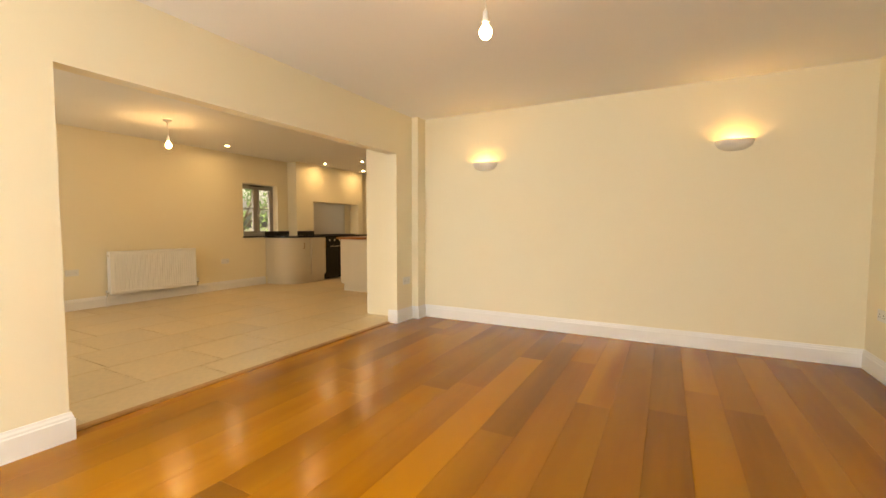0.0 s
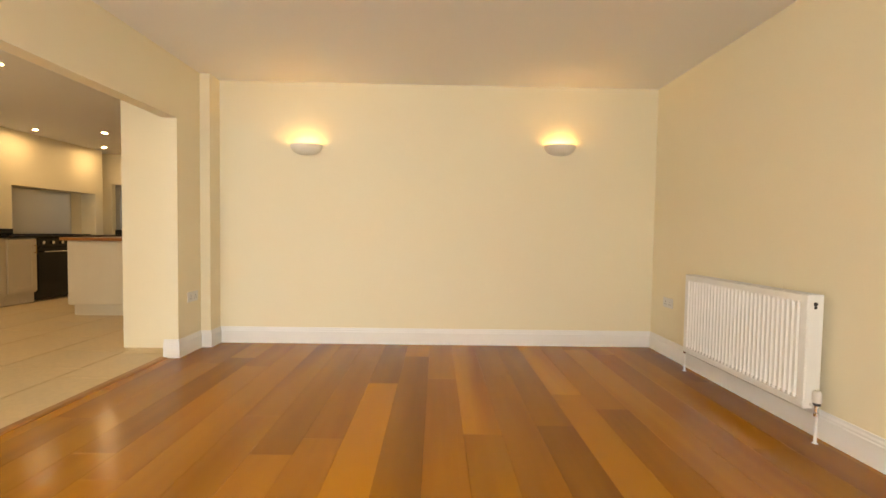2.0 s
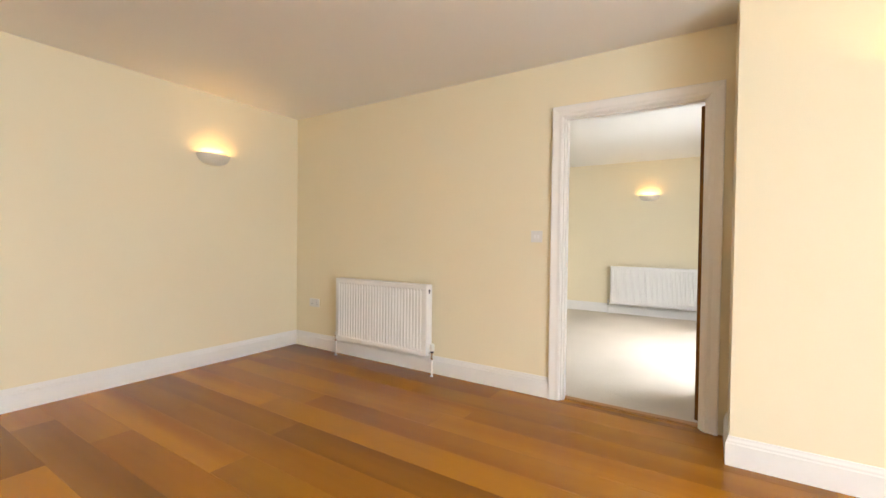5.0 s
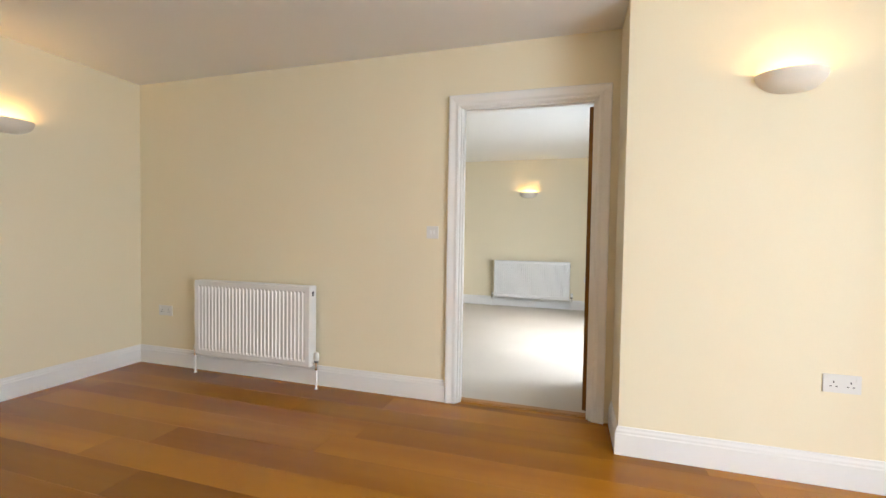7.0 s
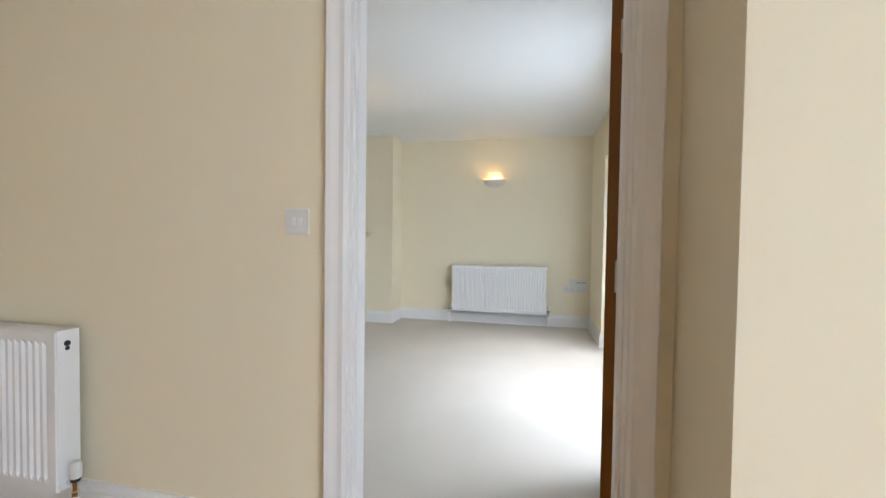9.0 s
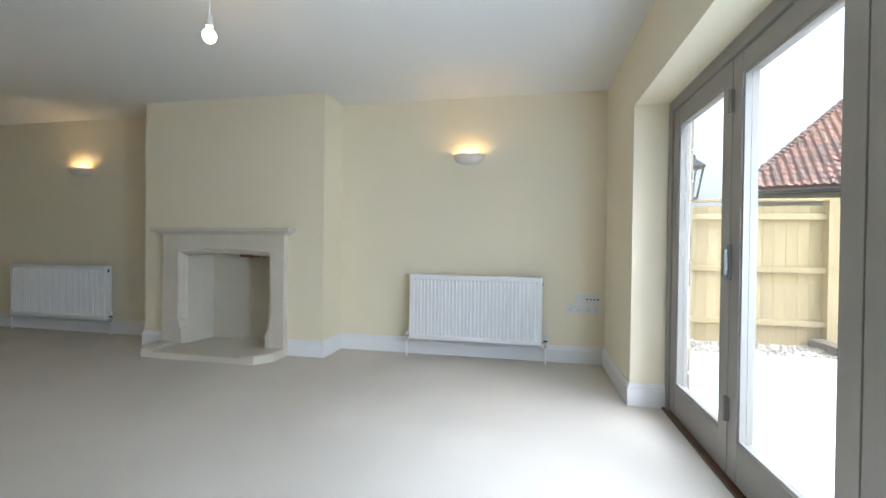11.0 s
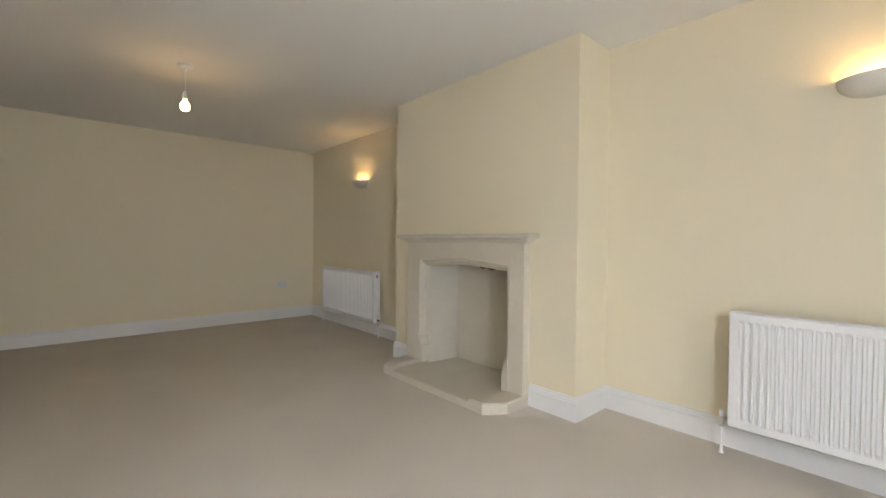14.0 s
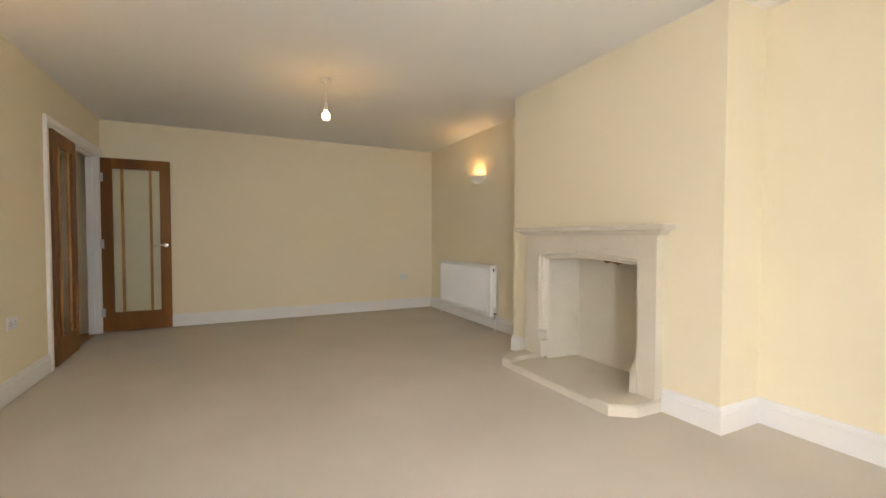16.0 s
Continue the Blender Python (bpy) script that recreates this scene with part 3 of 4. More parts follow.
    for xx in (-hw * 0.62, hw * 0.62):
        part("wall_bracket", boxed(xx - 0.015, xx + 0.015, -0.028 if wide else 0.0, 0.05, z0 + 0.05, z0 + h - 0.08), WHITE, r)
    return r


radiator(1.07, pose(0, -1.27, 0, 0, 0, 90), "white fluted panel radiator on the dining room wall")
radiator(1.20, pose(4.226, -3.037, 0, 0, 0, 90), "white fluted panel radiator beside the sockets", True)
radiator(1.34, pose(4.255, 1.72, 0, 0, 0, 90), "white fluted panel radiator in the chimney alcove")
radiator(1.20, pose(-8.3, -0.97, 0, 0, 0, -90), "white fluted panel radiator on the kitchen wall")

# ---- wall lights and pendants ----


def bowl(bm, a, b, d, flip):
    """A half bowl against a wall: half width a, reach b, depth d."""
    rings = []
    for i in range(21):
        t = math.pi * i / 20
        rings.append([bm.verts.new((a * math.cos(t) * math.cos(p) ** 0.8, b * math.sin(t) * math.cos(p) ** 0.8, -d * math.sin(p))) for p in [math.pi / 2 * j / 9.0 * 0.999 for j in range(10)]])
    for p, q in zip(rings, rings[1:]):
        for j in range(9):
            f = (p[j], q[j], q[j + 1], p[j + 1])
            bm.faces.new(f[::-1] if flip else f)
    return [r[0] for r in rings]


def wall_light(m, label):
    s = thing("wall_light", label, "wall light", m, group="uplighter wall lights")
    bm = bmesh.new()
    outer = bowl(bm, 0.147, 0.115, 0.092, False)
    inner = bowl(bm, 0.141, 0.109, 0.086, True)
    for i in range(20):
        bm.faces.new((outer[i], outer[i + 1], inner[i + 1], inner[i]))
    part("bowl", bm, PLASTER, s, "", True)
    part("back_plate", boxed(-0.05, 0.05, 0.001, 0.012, -0.075, -0.02, bevel=0.003), PLASTER, s)
    bm = bmesh.new()
    lathe(bm, [(0, -0.03), (0.02, -0.024), (0.026, 0), (0.02, 0.024), (0, 0.03)], 14, (0, 0.055, -0.045))
    part("lamp", bm, SCONCE_BULB, s, "lit warm lamp", True)
    return s


sconce = wall_light(pose(-3.265, 0, 1.845, 0, 0, 180), "lit plaster half-bowl uplighter on the dining room wall")
copy_thing(sconce, pose(-0.915, 0, 1.88, 0, 0, 180))
copy_thing(sconce, pose(-0.37, -4.60, 1.945, 0, 0, 90))["label"] = "lit plaster half-bowl uplighter on the thick pier"
copy_thing(sconce, pose(4.255, -2.955, 1.885, 0, 0, 90))["label"] = "lit plaster half-bowl uplighter above a radiator"
copy_thing(sconce, pose(4.255, 1.52, 1.865, 0, 0, 90))["label"] = "lit plaster half-bowl uplighter in the chimney alcove"
copy_thing(sconce, pose(0.11, -0.35, 1.865, 0, 0, -90))["label"] = "lit plaster half-bowl uplighter opposite the fireplace"


def pendant(x, y, label, lamp=BULB):
    p = thing("pendant_light", label, "pendant light", pose(x, y, H), group="bare bulb pendants")
    bm = bmesh.new()
    lathe(bm, [(0, 0), (0.05, 0), (0.05, -0.012), (0.042, -0.02), (0.014, -0.028), (0.01, -0.04), (0, -0.04)], 24)
    part("ceiling_rose", bm, PLASTIC, p, "", True)
    bm = bmesh.new()
    lathe(bm, [(0, -0.03), (0.0035, -0.03), (0.0035, -0.215), (0, -0.215)], 8)
    part("flex", bm, PLASTIC, p)
    bm = bmesh.new()
    lathe(bm, [(0, -0.17), (0.008, -0.17), (0.014, -0.18), (0.016, -0.215), (0.019, -0.22), (0.019, -0.231), (0.014, -0.235), (0, -0.235)], 18, (0, 0, -0.025))
    part("lampholder", bm, PLASTIC, p, "", True)
    bm = bmesh.new()
    lathe(bm, [(0, -0.235), (0.012, -0.235), (0.014, -0.246), (0.024, -0.256), (0.032, -0.272), (0.033, -0.283), (0.029, -0.300), (0.019, -0.312), (0, -0.317)], 20, (0, 0, -0.025))
    part("bulb", bm, lamp, p, "bare lit bulb", True)
    return p


pendant(-2.26, -2.45, "bare lit bulb on a short white flex, dining room", BULB_BRIGHT)
pendant(2.247, -1.87, "bare lit bulb hanging near the patio doors")
pendant(2.17, 0.57, "bare lit bulb hanging before the fireplace")
pendant(-6.87, -1.47, "bare lit bulb hanging from the kitchen ceiling", BULB_KITCHEN)


def downlight(x, y):
    d = thing("downlight", "round recessed ceiling spot, lit, white rim", "downlight", pose(x, y, H), group="kitchen downlights")
    bm = bmesh.new()
    lathe(bm, [(0.03, 0.0), (0.045, 0.0), (0.045, -0.004), (0.038, -0.007), (0.03, -0.004), (0.03, 0.0)], 24)
    part("rim", bm, PLASTIC, d, "", True)
    bm = bmesh.new()
    lathe(bm, [(0, -0.002), (0.03, -0.002)], 20)
    part("lamp", bm, SPOT, d, "lit lamp face")
    return d


for x, y in ((-5.70, -2.84), (-5.76, -0.29), (-7.75, -0.07), (-7.72, 2.12), (-6.85, 2.24), (-7.72, 3.35)):
    downlight(x, y)

# ---- sockets and switches ----


def plate(name, width, m, label, marks):
    p = thing(name, label, "socket" if "socket" in name else "switch", m)
    part("plate", boxed(-width / 2, width / 2, 0.0, 0.008, -0.043, 0.043, bevel=0.002), PLASTIC, p)
    for x, z, w, h, mat, nm in marks:
        part(nm, boxed(x - w / 2, x + w / 2, 0.006, 0.0105, z - h / 2, z + h / 2, bevel=0.0008), mat, p)
    return p


DOUBLE = [(-0.058, 0.022, 0.012, 0.018, PLASTIC, "rocker"), (0.058, 0.022, 0.012, 0.018, PLASTIC, "rocker")]
for c in (-0.033, 0.033):
    DOUBLE += [(c, 0.008, 0.004, 0.009, DARK, "slot"), (c - 0.011, -0.012, 0.007, 0.004, DARK, "slot"), (c + 0.011, -0.012, 0.007, 0.004, DARK, "slot")]
plate("wall_socket", 0.147, pose(-4.15, -0.30, 0.475, 0, 0, -90), "white double wall socket beside the kitchen opening", DOUBLE)
plate("wall_socket", 0.147, pose(0, -0.29, 0.47, 0, 0, 90), "white double wall socket near the room corner", DOUBLE)
plate("wall_socket", 0.147, pose(-0.37, -4.85, 0.49, 0, 0, 90), "white double wall socket on the thick pier", DOUBLE)
plate("wall_socket", 0.147, pose(3.78, 2.95, 0.487, 0, 0, 180), "white double wall socket on the end wall", DOUBLE)
plate("wall_socket", 0.147, pose(0.11, 0.76, 0.51, 0, 0, -90), "white double wall socket near the double doors", DOUBLE)
plate("wall_socket", 0.147, pose(-8.3, 0.22, 0.50, 0, 0, -90), "white double wall socket on the kitchen wall", DOUBLE)
plate("wall_socket", 0.147, pose(-8.3, -1.95, 0.50, 0, 0, -90), "white double wall socket beside the kitchen radiator", DOUBLE)
plate("wall_socket", 0.147, pose(4.255, -3.925, 0.487, 0, 0, 90), "white double wall socket in a cluster of four", DOUBLE)
plate("wall_socket", 0.147, pose(4.255, -4.076, 0.487, 0, 0, 90), "white double wall socket in a cluster of four", DOUBLE)
plate("aerial_socket", 0.086, pose(4.255, -3.965, 0.578, 0, 0, 90), "white blank single plate above double sockets", [(0, 0, 0.012, 0.012, PLASTIC, "outlet")])
plate("data_socket", 0.147, pose(4.255, -4.076, 0.578, 0, 0, 90), "white plate with a row of dark outlets", [(x, -0.004, 0.014, 0.012, DARK, "outlet") for x in (-0.045, -0.015, 0.015, 0.045)])
plate("light_switch", 0.086, pose(0, -2.705, 1.175, 0, 0, 90), "white double light switch beside the doorway", [(-0.012, 0, 0.014, 0.026, ENAMEL, "rocker"), (0.012, 0, 0.014, 0.026, ENAMEL, "rocker")])

# ---- fireplace ----
fire = thing("fireplace", "cream limestone fireplace with arched opening and raised hearth", "fireplace", pose(3.885, -0.665, 0))
# local x towards the wall is positive; the surround stands proud of the breast
YO, YI, ZT, OY = 0.655, 0.455, 1.128, -0.025


def arch_path(half, spring, crown, low):
    left = [(-half, low), (-half, spring - 0.06)]
    left += [(-half + 0.02 * (1 - math.cos(a)), spring - 0.06 + 0.057 * math.sin(a)) for a in (0.5, 1.0, 1.4)]
    left += [(-half * 0.55, spring + (crown - spring) * 0.45), (-half * 0.25, spring + (crown - spring) * 0.8), (0, crown)]
    return [(y + OY, z) for y, z in left + [(-y, z) for y, z in left[-2::-1]]]


inner = arch_path(YI + 0.05, 0.965, 0.995, 0.07)
bm = bmesh.new()
fx, bx = -0.065, 0.0
rows_ = []
for y, z in inner:
    oy, oz = (-YO, z) if z < 0.90 and y < 0 else (YO, z) if z < 0.90 else (max(-YO, min(YO, y * YO / (YI + 0.03))), ZT)
    rows_.append([bm.verts.new(p) for p in ((fx, y, z), (fx, oy, oz), (bx, oy, oz), (bx, y, z))])
for a, b in zip(rows_, rows_[1:]):
    for j in range(4):
        bm.faces.new((a[j], b[j], b[(j + 1) % 4], a[(j + 1) % 4]))
bmesh.ops.recalc_face_normals(bm, faces=bm.faces[:])
part("surround", bm, STONE, fire, "smooth limestone surround")
bm = bmesh.new()
sweep(bm, arch_path(YI + 0.048, 0.965, 0.993, 0.30), [(0, -0.02), (0, 0.058), (-0.010, 0.062), (-0.018, 0.050), (-0.026, 0.052), (-0.034, 0.038), (-0.046, 0.03), (-0.056, 0.0), (-0.056, -0.03)], lambda u, v, h: (-h, u, v))
part("arch_moulding", bm, STONE, fire, "stepped moulding round the opening")
for s in (-1, 1):
    bm = bmesh.new()
    pr = [(0.0, 0.07), (0.0, 0.30), (0.028, 0.27), (0.034, 0.22), (0.052, 0.205), (0.056, 0.07)]
    a_ = [bm.verts.new((-0.078, OY + s * (YI + 0.05 - o), z)) for o, z in pr]
    b_ = [bm.verts.new((0.03, OY + s * (YI + 0.05 - o), z)) for o, z in pr]
    for j in range(len(pr)):
        k = (j + 1) % len(pr)
        bm.faces.new((a_[j], b_[j], b_[k], a_[k]))
    bm.faces.new(a_)
    bm.faces.new(b_[::-1])
    bmesh.ops.recalc_face_normals(bm, faces=bm.faces[:])
    part("plinth_block", bm, STONE, fire, "shaped stop at the foot of the jamb")
bm = bmesh.new()
rings = []
for grow, z in ((0.072, 1.112), (0.08, 1.124), (0.096, 1.132), (0.104, 1.142), (0.128, 1.146), (0.13, 1.152), (0.13, 1.174), (0.126, 1.18)):
    g = grow - 0.05
    rings.append([bm.verts.new(p) for p in ((0, YO + g, z), (-grow, YO + g, z), (-grow, -YO - g, z), (0, -YO - g, z))])
for a, b in zip(rings, rings[1:]):
    for j in range(4):
        bm.faces.new((a[j], a[(j + 1) % 4], b[(j + 1) % 4], b[j]))
bm.faces.new(rings[0][::-1])
bm.faces.new(rings[-1])
bmesh.ops.recalc_face_normals(bm, faces=bm.faces[:])
part("mantel_shelf", bm, STONE, fire, "moulded limestone mantel shelf")


def slab(pts, z0, z1, bevel=0.006):
    bm = bmesh.new()
    lo = [bm.verts.new((x, y, z0)) for x, y in pts]
    hi = [bm.verts.new((x, y, z1)) for x, y in pts]
    bm.faces.new(lo[::-1])
    top = bm.faces.new(hi)
    for i in range(len(pts)):
        j = (i + 1) % len(pts)
        bm.faces.new((lo[i], lo[j], hi[j], hi[i]))
    bmesh.ops.recalc_face_normals(bm, faces=bm.faces[:])
    if bevel:
        bmesh.ops.bevel(bm, geom=list(top.edges), offset=bevel, segments=2, affect="EDGES")
    return bm


part("hearth_slab", slab([(0.33, -0.44), (0.33, 0.44), (-0.001, 0.50), (-0.25, 0.50), (-0.34, 0.44), (-0.34, -0.44), (-0.25, -0.50), (-0.001, -0.50)], 0.0, 0.045, 0.004), STONE, fire, "sandy stone hearth slab")
for s in (-1, 1):
    pts = [(0.0, s * 0.505), (0.0, s * 0.67), (-0.24, s * 0.67), (-0.375, s * 0.57), (-0.375, s * 0.44), (-0.345, s * 0.445), (-0.255, s * 0.505)]
    part("hearth_kerb", slab(pts if s > 0 else pts[::-1], 0.0, 0.074, 0.008), STONE, fire, "canted kerb stone at the hearth end")
part("front_kerb", slab([(-0.341, -0.4395), (-0.341, 0.4395), (-0.375, 0.4395), (-0.375, -0.4395)], 0.0, 0.050, 0.006), STONE, fire)
bm = bmesh.new()
box(bm, 0.33, 0.345, -0.455, 0.455, 0.0, 1.10)
part("firebox_back", bm, STONE, fire, "pale parged firebox back")
for s in (-1, 1):
    bm = bmesh.new()
    q = [(0.0, 0.49), (0.0, 0.463), (0.33, 0.43), (0.33, 0.465)]
    lo = [bm.verts.new((x, OY + s * y, 0.0)) for x, y in q]
    hi = [bm.verts.new((x, OY + s * y, 1.10)) for x, y in q]
    bm.faces.new(lo)
    bm.faces.new(hi)
    for i in range(4):
        bm.faces.new((lo[i], lo[(i + 1) % 4], hi[(i + 1) % 4], hi[i]))
    bmesh.ops.recalc_face_normals(bm, faces=bm.faces[:])
    part("firebox_cheek", bm, STONE, fire, "pale parged firebox side")
bm = bmesh.new()
for k in range(60):
    y, x, z = random.uniform(-0.30, 0.04), random.uniform(0.2, 0.31), random.uniform(0.90, 0.97)
    r = random.uniform(0.012, 0.035)
    bmesh.ops.create_icosphere(bm, subdivisions=1, radius=r, matrix=Matrix.Translation((x, y, z)) @ Matrix.Diagonal((1, 1.3, 0.6, 1)))
part("flue_rubble", bm, SOOT, fire, "rusty brown debris at the flue throat")
part("flue_lintel", boxed(0.0, 0.33, -0.46, 0.46, 0.985, 1.05), STONE, fire)

# ---- kitchen ----
unit = thing("curved_base_unit", "putty painted base unit with a curved end door", "kitchen unit")
# curve from the wall out to the straight fronts
CX, CY, R = -8.09, 1.49, 0.42


def curve_block(r0, z0, z1, y_end, x_back=-8.295):
    pts = [(x_back, y_end), (x_back, CY - r0)]
    pts += [(CX + r0 * math.sin(a), CY - r0 * math.cos(a)) for a in [math.pi / 2 * k / 14 for k in range(15)]]
    pts += [(CX + r0, y_end)]
    return slab(pts, z0, z1, 0)


part("body", curve_block(R, 0.14, 0.895, 1.622), CREAM_UNIT, unit, "", True)
part("plinth", curve_block(R - 0.03, 0.0, 0.14, 1.622), CREAM_UNIT, unit, "", True)
bm = bmesh.new()
pts = [(CX + (R + 0.018) * math.sin(a), CY - (R + 0.018) * math.cos(a)) for a in [math.pi / 2 * (0.06 + 0.9 * k / 12) for k in range(13)]]
sweep(bm, pts, [(0, 0.16), (0, 0.88), (0.016, 0.88), (0.016, 0.16)], lambda u, v, h: (u, v, h))
door_c = part("door", bm, CREAM_UNIT, unit, "curved painted door", True)


def cup_handle(parent, x, y, z):
    bm = bmesh.new()
    for dz in (-0.05, 0.05):
        lathe(bm, [(0, 0), (0.006, 0), (0.006, 0.03), (0, 0.03)], 8, (x, y, z + dz), axis="x")
    lathe(bm, [(0, -0.06), (0.006, -0.06), (0.007, 0), (0.006, 0.06), (0, 0.06)], 10, (x + 0.03, y, z))
    return part("handle", bm, BRASS, parent, "antique brass handle", True)


cup_handle(door_c, CX + R * 0.995 + 0.012, CY - 0.06, 0.74)
unit2 = thing("base_unit", "putty painted base unit with a panelled door", "kitchen unit")
part("body", boxed(-8.295, CX + R, 1.625, 2.03, 0.14, 0.895), CREAM_UNIT, unit2)
part("plinth", boxed(-8.295, CX + R - 0.03, 1.625, 2.03, 0, 0.14), CREAM_UNIT, unit2)
bm = bmesh.new()
xf = CX + R
box(bm, xf + 0.001, xf + 0.012, 1.63, 2.025, 0.16, 0.88)
for a, b, c, d in ((1.63, 1.70, 0.16, 0.88), (1.955, 2.025, 0.16, 0.88), (1.70, 1.955, 0.16, 0.23), (1.70, 1.955, 0.81, 0.88)):
    box(bm, xf + 0.012, xf + 0.021, a, b, c, d, bevel=0.002)
door_u = part("door", bm, CREAM_UNIT, unit2, "panelled painted door")
cup_handle(door_u, xf + 0.021, 1.99, 0.74)
bm = curve_block(R + 0.03, 0.897, 0.93, 2.03)
tagged(part("worktop", bm, GRANITE, None, "", True), "polished black granite worktop with a rounded end", "worktop")
tagged(part("upstand", boxed(-8.296, -8.276, 1.06, 1.638, 0.931, 1.02, bevel=0.002), GRANITE), "black granite upstand along the wall", "upstand")
tagged(part("upstand", boxed(-8.049, -8.030, 1.645, 2.09, 0.931, 1.02, bevel=0.002), GRANITE), "black granite upstand on the chimney breast", "upstand")
cook = thing("range_cooker", "black range cooker with chrome knobs", "cooker")
part("body", boxed(-8.28, -7.69, 2.045, 3.14, 0.02, 0.90, bevel=0.004), BLACK, cook)
part("hob", boxed(-8.28, -7.66, 2.043, 3.142, 0.901, 0.925, bevel=0.004), BLACK, cook)
for a, b in ((2.06, 2.58), (2.60, 3.12)):
    d = part("oven_door", boxed(-7.689, -7.655, a, b, 0.12, 0.76, bevel=0.005), BLACK, cook)
    bm = bmesh.new()
    lathe(bm, [(0, a + 0.05), (0.009, a + 0.05), (0.009, b - 0.05), (0, b - 0.05)], 10, (-7.615, 0, 0.70), axis="y")
    for y in (a + 0.08, b - 0.08):
        box(bm, -7.655, -7.615, y - 0.006, y + 0.006, 0.694, 0.706)
    part("rail", bm, CHROME, d, "chrome towel rail")
part("control_panel", boxed(-7.689, -7.662, 2.06, 3.12, 0.775, 0.885, bevel=0.004), BLACK, cook)
for k in range(7):
    bm = bmesh.new()
    lathe(bm, [(0, 0), (0.024, 0), (0.022, 0.022), (0, 0.024)], 16, (-7.662, 2.13 + 0.15 * k, 0.83), axis="x")
    part("knob", bm, CHROME, cook, "", True)
for gx in (-8.12, -7.83):
    for gy in (2.25, 2.60, 2.95):
        bm = bmesh.new()
        for a in (-0.09, 0.0, 0.09):
            box(bm, gx + a - 0.005, gx + a + 0.005, gy - 0.11, gy + 0.11, 0.93, 0.945)
            box(bm, gx - 0.11, gx + 0.11, gy + a - 0.005, gy + a + 0.005, 0.926, 0.941)
        part("pan_support", bm, IRON, cook)
tagged(part("splashback", boxed(-8.298, -8.288, 2.105, 3.34, 0.931, 1.635, bevel=0.002), STEEL), "brushed steel splashback behind the cooker", "splashback")
unit3 = thing("base_unit", "putty painted base unit beyond the cooker", "kitchen unit")
part("body", boxed(-8.29, -7.69, 3.16, 3.99, 0.14, 0.895), CREAM_UNIT, unit3)
part("plinth", boxed(-8.29, -7.72, 3.16, 3.99, 0, 0.14), CREAM_UNIT, unit3)
part("door", boxed(-7.689, -7.668, 3.18, 3.97, 0.16, 0.88, bevel=0.003), CREAM_UNIT, unit3)
tagged(part("worktop", boxed(-8.29, -7.64, 3.15, 3.995, 0.897, 0.93, bevel=0.004), GRANITE), "polished black granite worktop beyond the cooker", "worktop")
tagged(part("upstand", boxed(-8.03, -7.64, 3.975, 3.997, 0.931, 1.02, bevel=0.002), GRANITE), "black granite upstand under the far window", "upstand")
isle = thing("kitchen_island", "putty painted island with a plain end panel", "kitchen island")
part("body", boxed(-6.43, -5.40, 1.115, 2.9, 0.13, 0.895), CREAM_UNIT, isle)
part("plinth", boxed(-6.39, -5.44, 1.15, 2.86, 0, 0.13), CREAM_UNIT, isle)
part("end_panel", boxed(-6.42, -5.41, 1.098, 1.114, 0.14, 0.885, bevel=0.004), CREAM_UNIT, isle)
for k in range(3):
    part("side_panel", boxed(-6.447, -6.431, 1.14 + k * 0.58, 1.70 + k * 0.58, 0.15, 0.88, bevel=0.004), CREAM_UNIT, isle)
tagged(part("worktop", boxed(-6.48, -5.36, 1.06, 2.95, 0.897, 0.935, bevel=0.006), IROKO), "oiled hardwood worktop of the island", "worktop")

# ---- outside ----
structure("ground", boxed(-300, 300, -300, 300, -0.5, -0.16), SOIL, "grass and soil around the house", "ground")
paving = structure("pavement", boxed(-1.5, 5.3, -12, -4.53, -0.16, -0.075), GROUT, "pale paved patio", "pavement")
bm = bmesh.new()
for k in range(1400):
    x, y = random.uniform(5.32, 5.9), random.uniform(-12, -4.4)
    r = random.uniform(0.012, 0.028)
    bmesh.ops.create_cone(bm, cap_ends=True, segments=5, radius1=r, radius2=r * 0.6, depth=r, matrix=pose(x, y, -0.085 + random.uniform(0, 0.03), random.uniform(-40, 40), random.uniform(-40, 40), random.uniform(0, 360)))
box(bm, 5.3, 5.95, -12, -4.3, -0.15, -0.08)
tagged(part("gravel", bm, GRAVEL), "pale gravel strip along the fence", "gravel", kind="stuff")
sleeper = tagged(part("timber_edging", boxed(4.7, 5.9, -6.84, -6.68, -0.07, 0.02, bevel=0.01), SLEEPER), "weathered grey timber sleeper edging the patio", "timber edging")

fence = thing("fence", "pale softwood closeboard fence with three rails", "fence")
FX, FTOP = 5.96, 1.58
y = -4.2
while y > -14.0:
    part("board", boxed(FX, FX + 0.018, y - 0.118, y, -0.10, FTOP - 0.03), FENCE_WOOD, fence)
    y -= 0.12
for y in (-4.3, -6.9, -9.5, -12.1):
    part("post", boxed(FX - 0.1, FX - 0.002, y - 0.05, y + 0.05, -0.15, FTOP + 0.02, bevel=0.006), FENCE_WOOD, fence)
for z in (0.18, 0.80, 1.42):
    part("rail", boxed(FX - 0.06, FX - 0.003, -14, -4.2, z - 0.035, z + 0.035, bevel=0.01), FENCE_WOOD, fence)
part("capping", boxed(FX - 0.04, FX + 0.06, -14, -4.2, FTOP + 0.021, FTOP + 0.055, bevel=0.008), FENCE_WOOD, fence)

# stone quoins beside the glazed doors and the lantern on them
quoins = thing("stone_quoins", "rough stone quoins at the outer door jamb", "stonework")
z = -0.1
k = 0
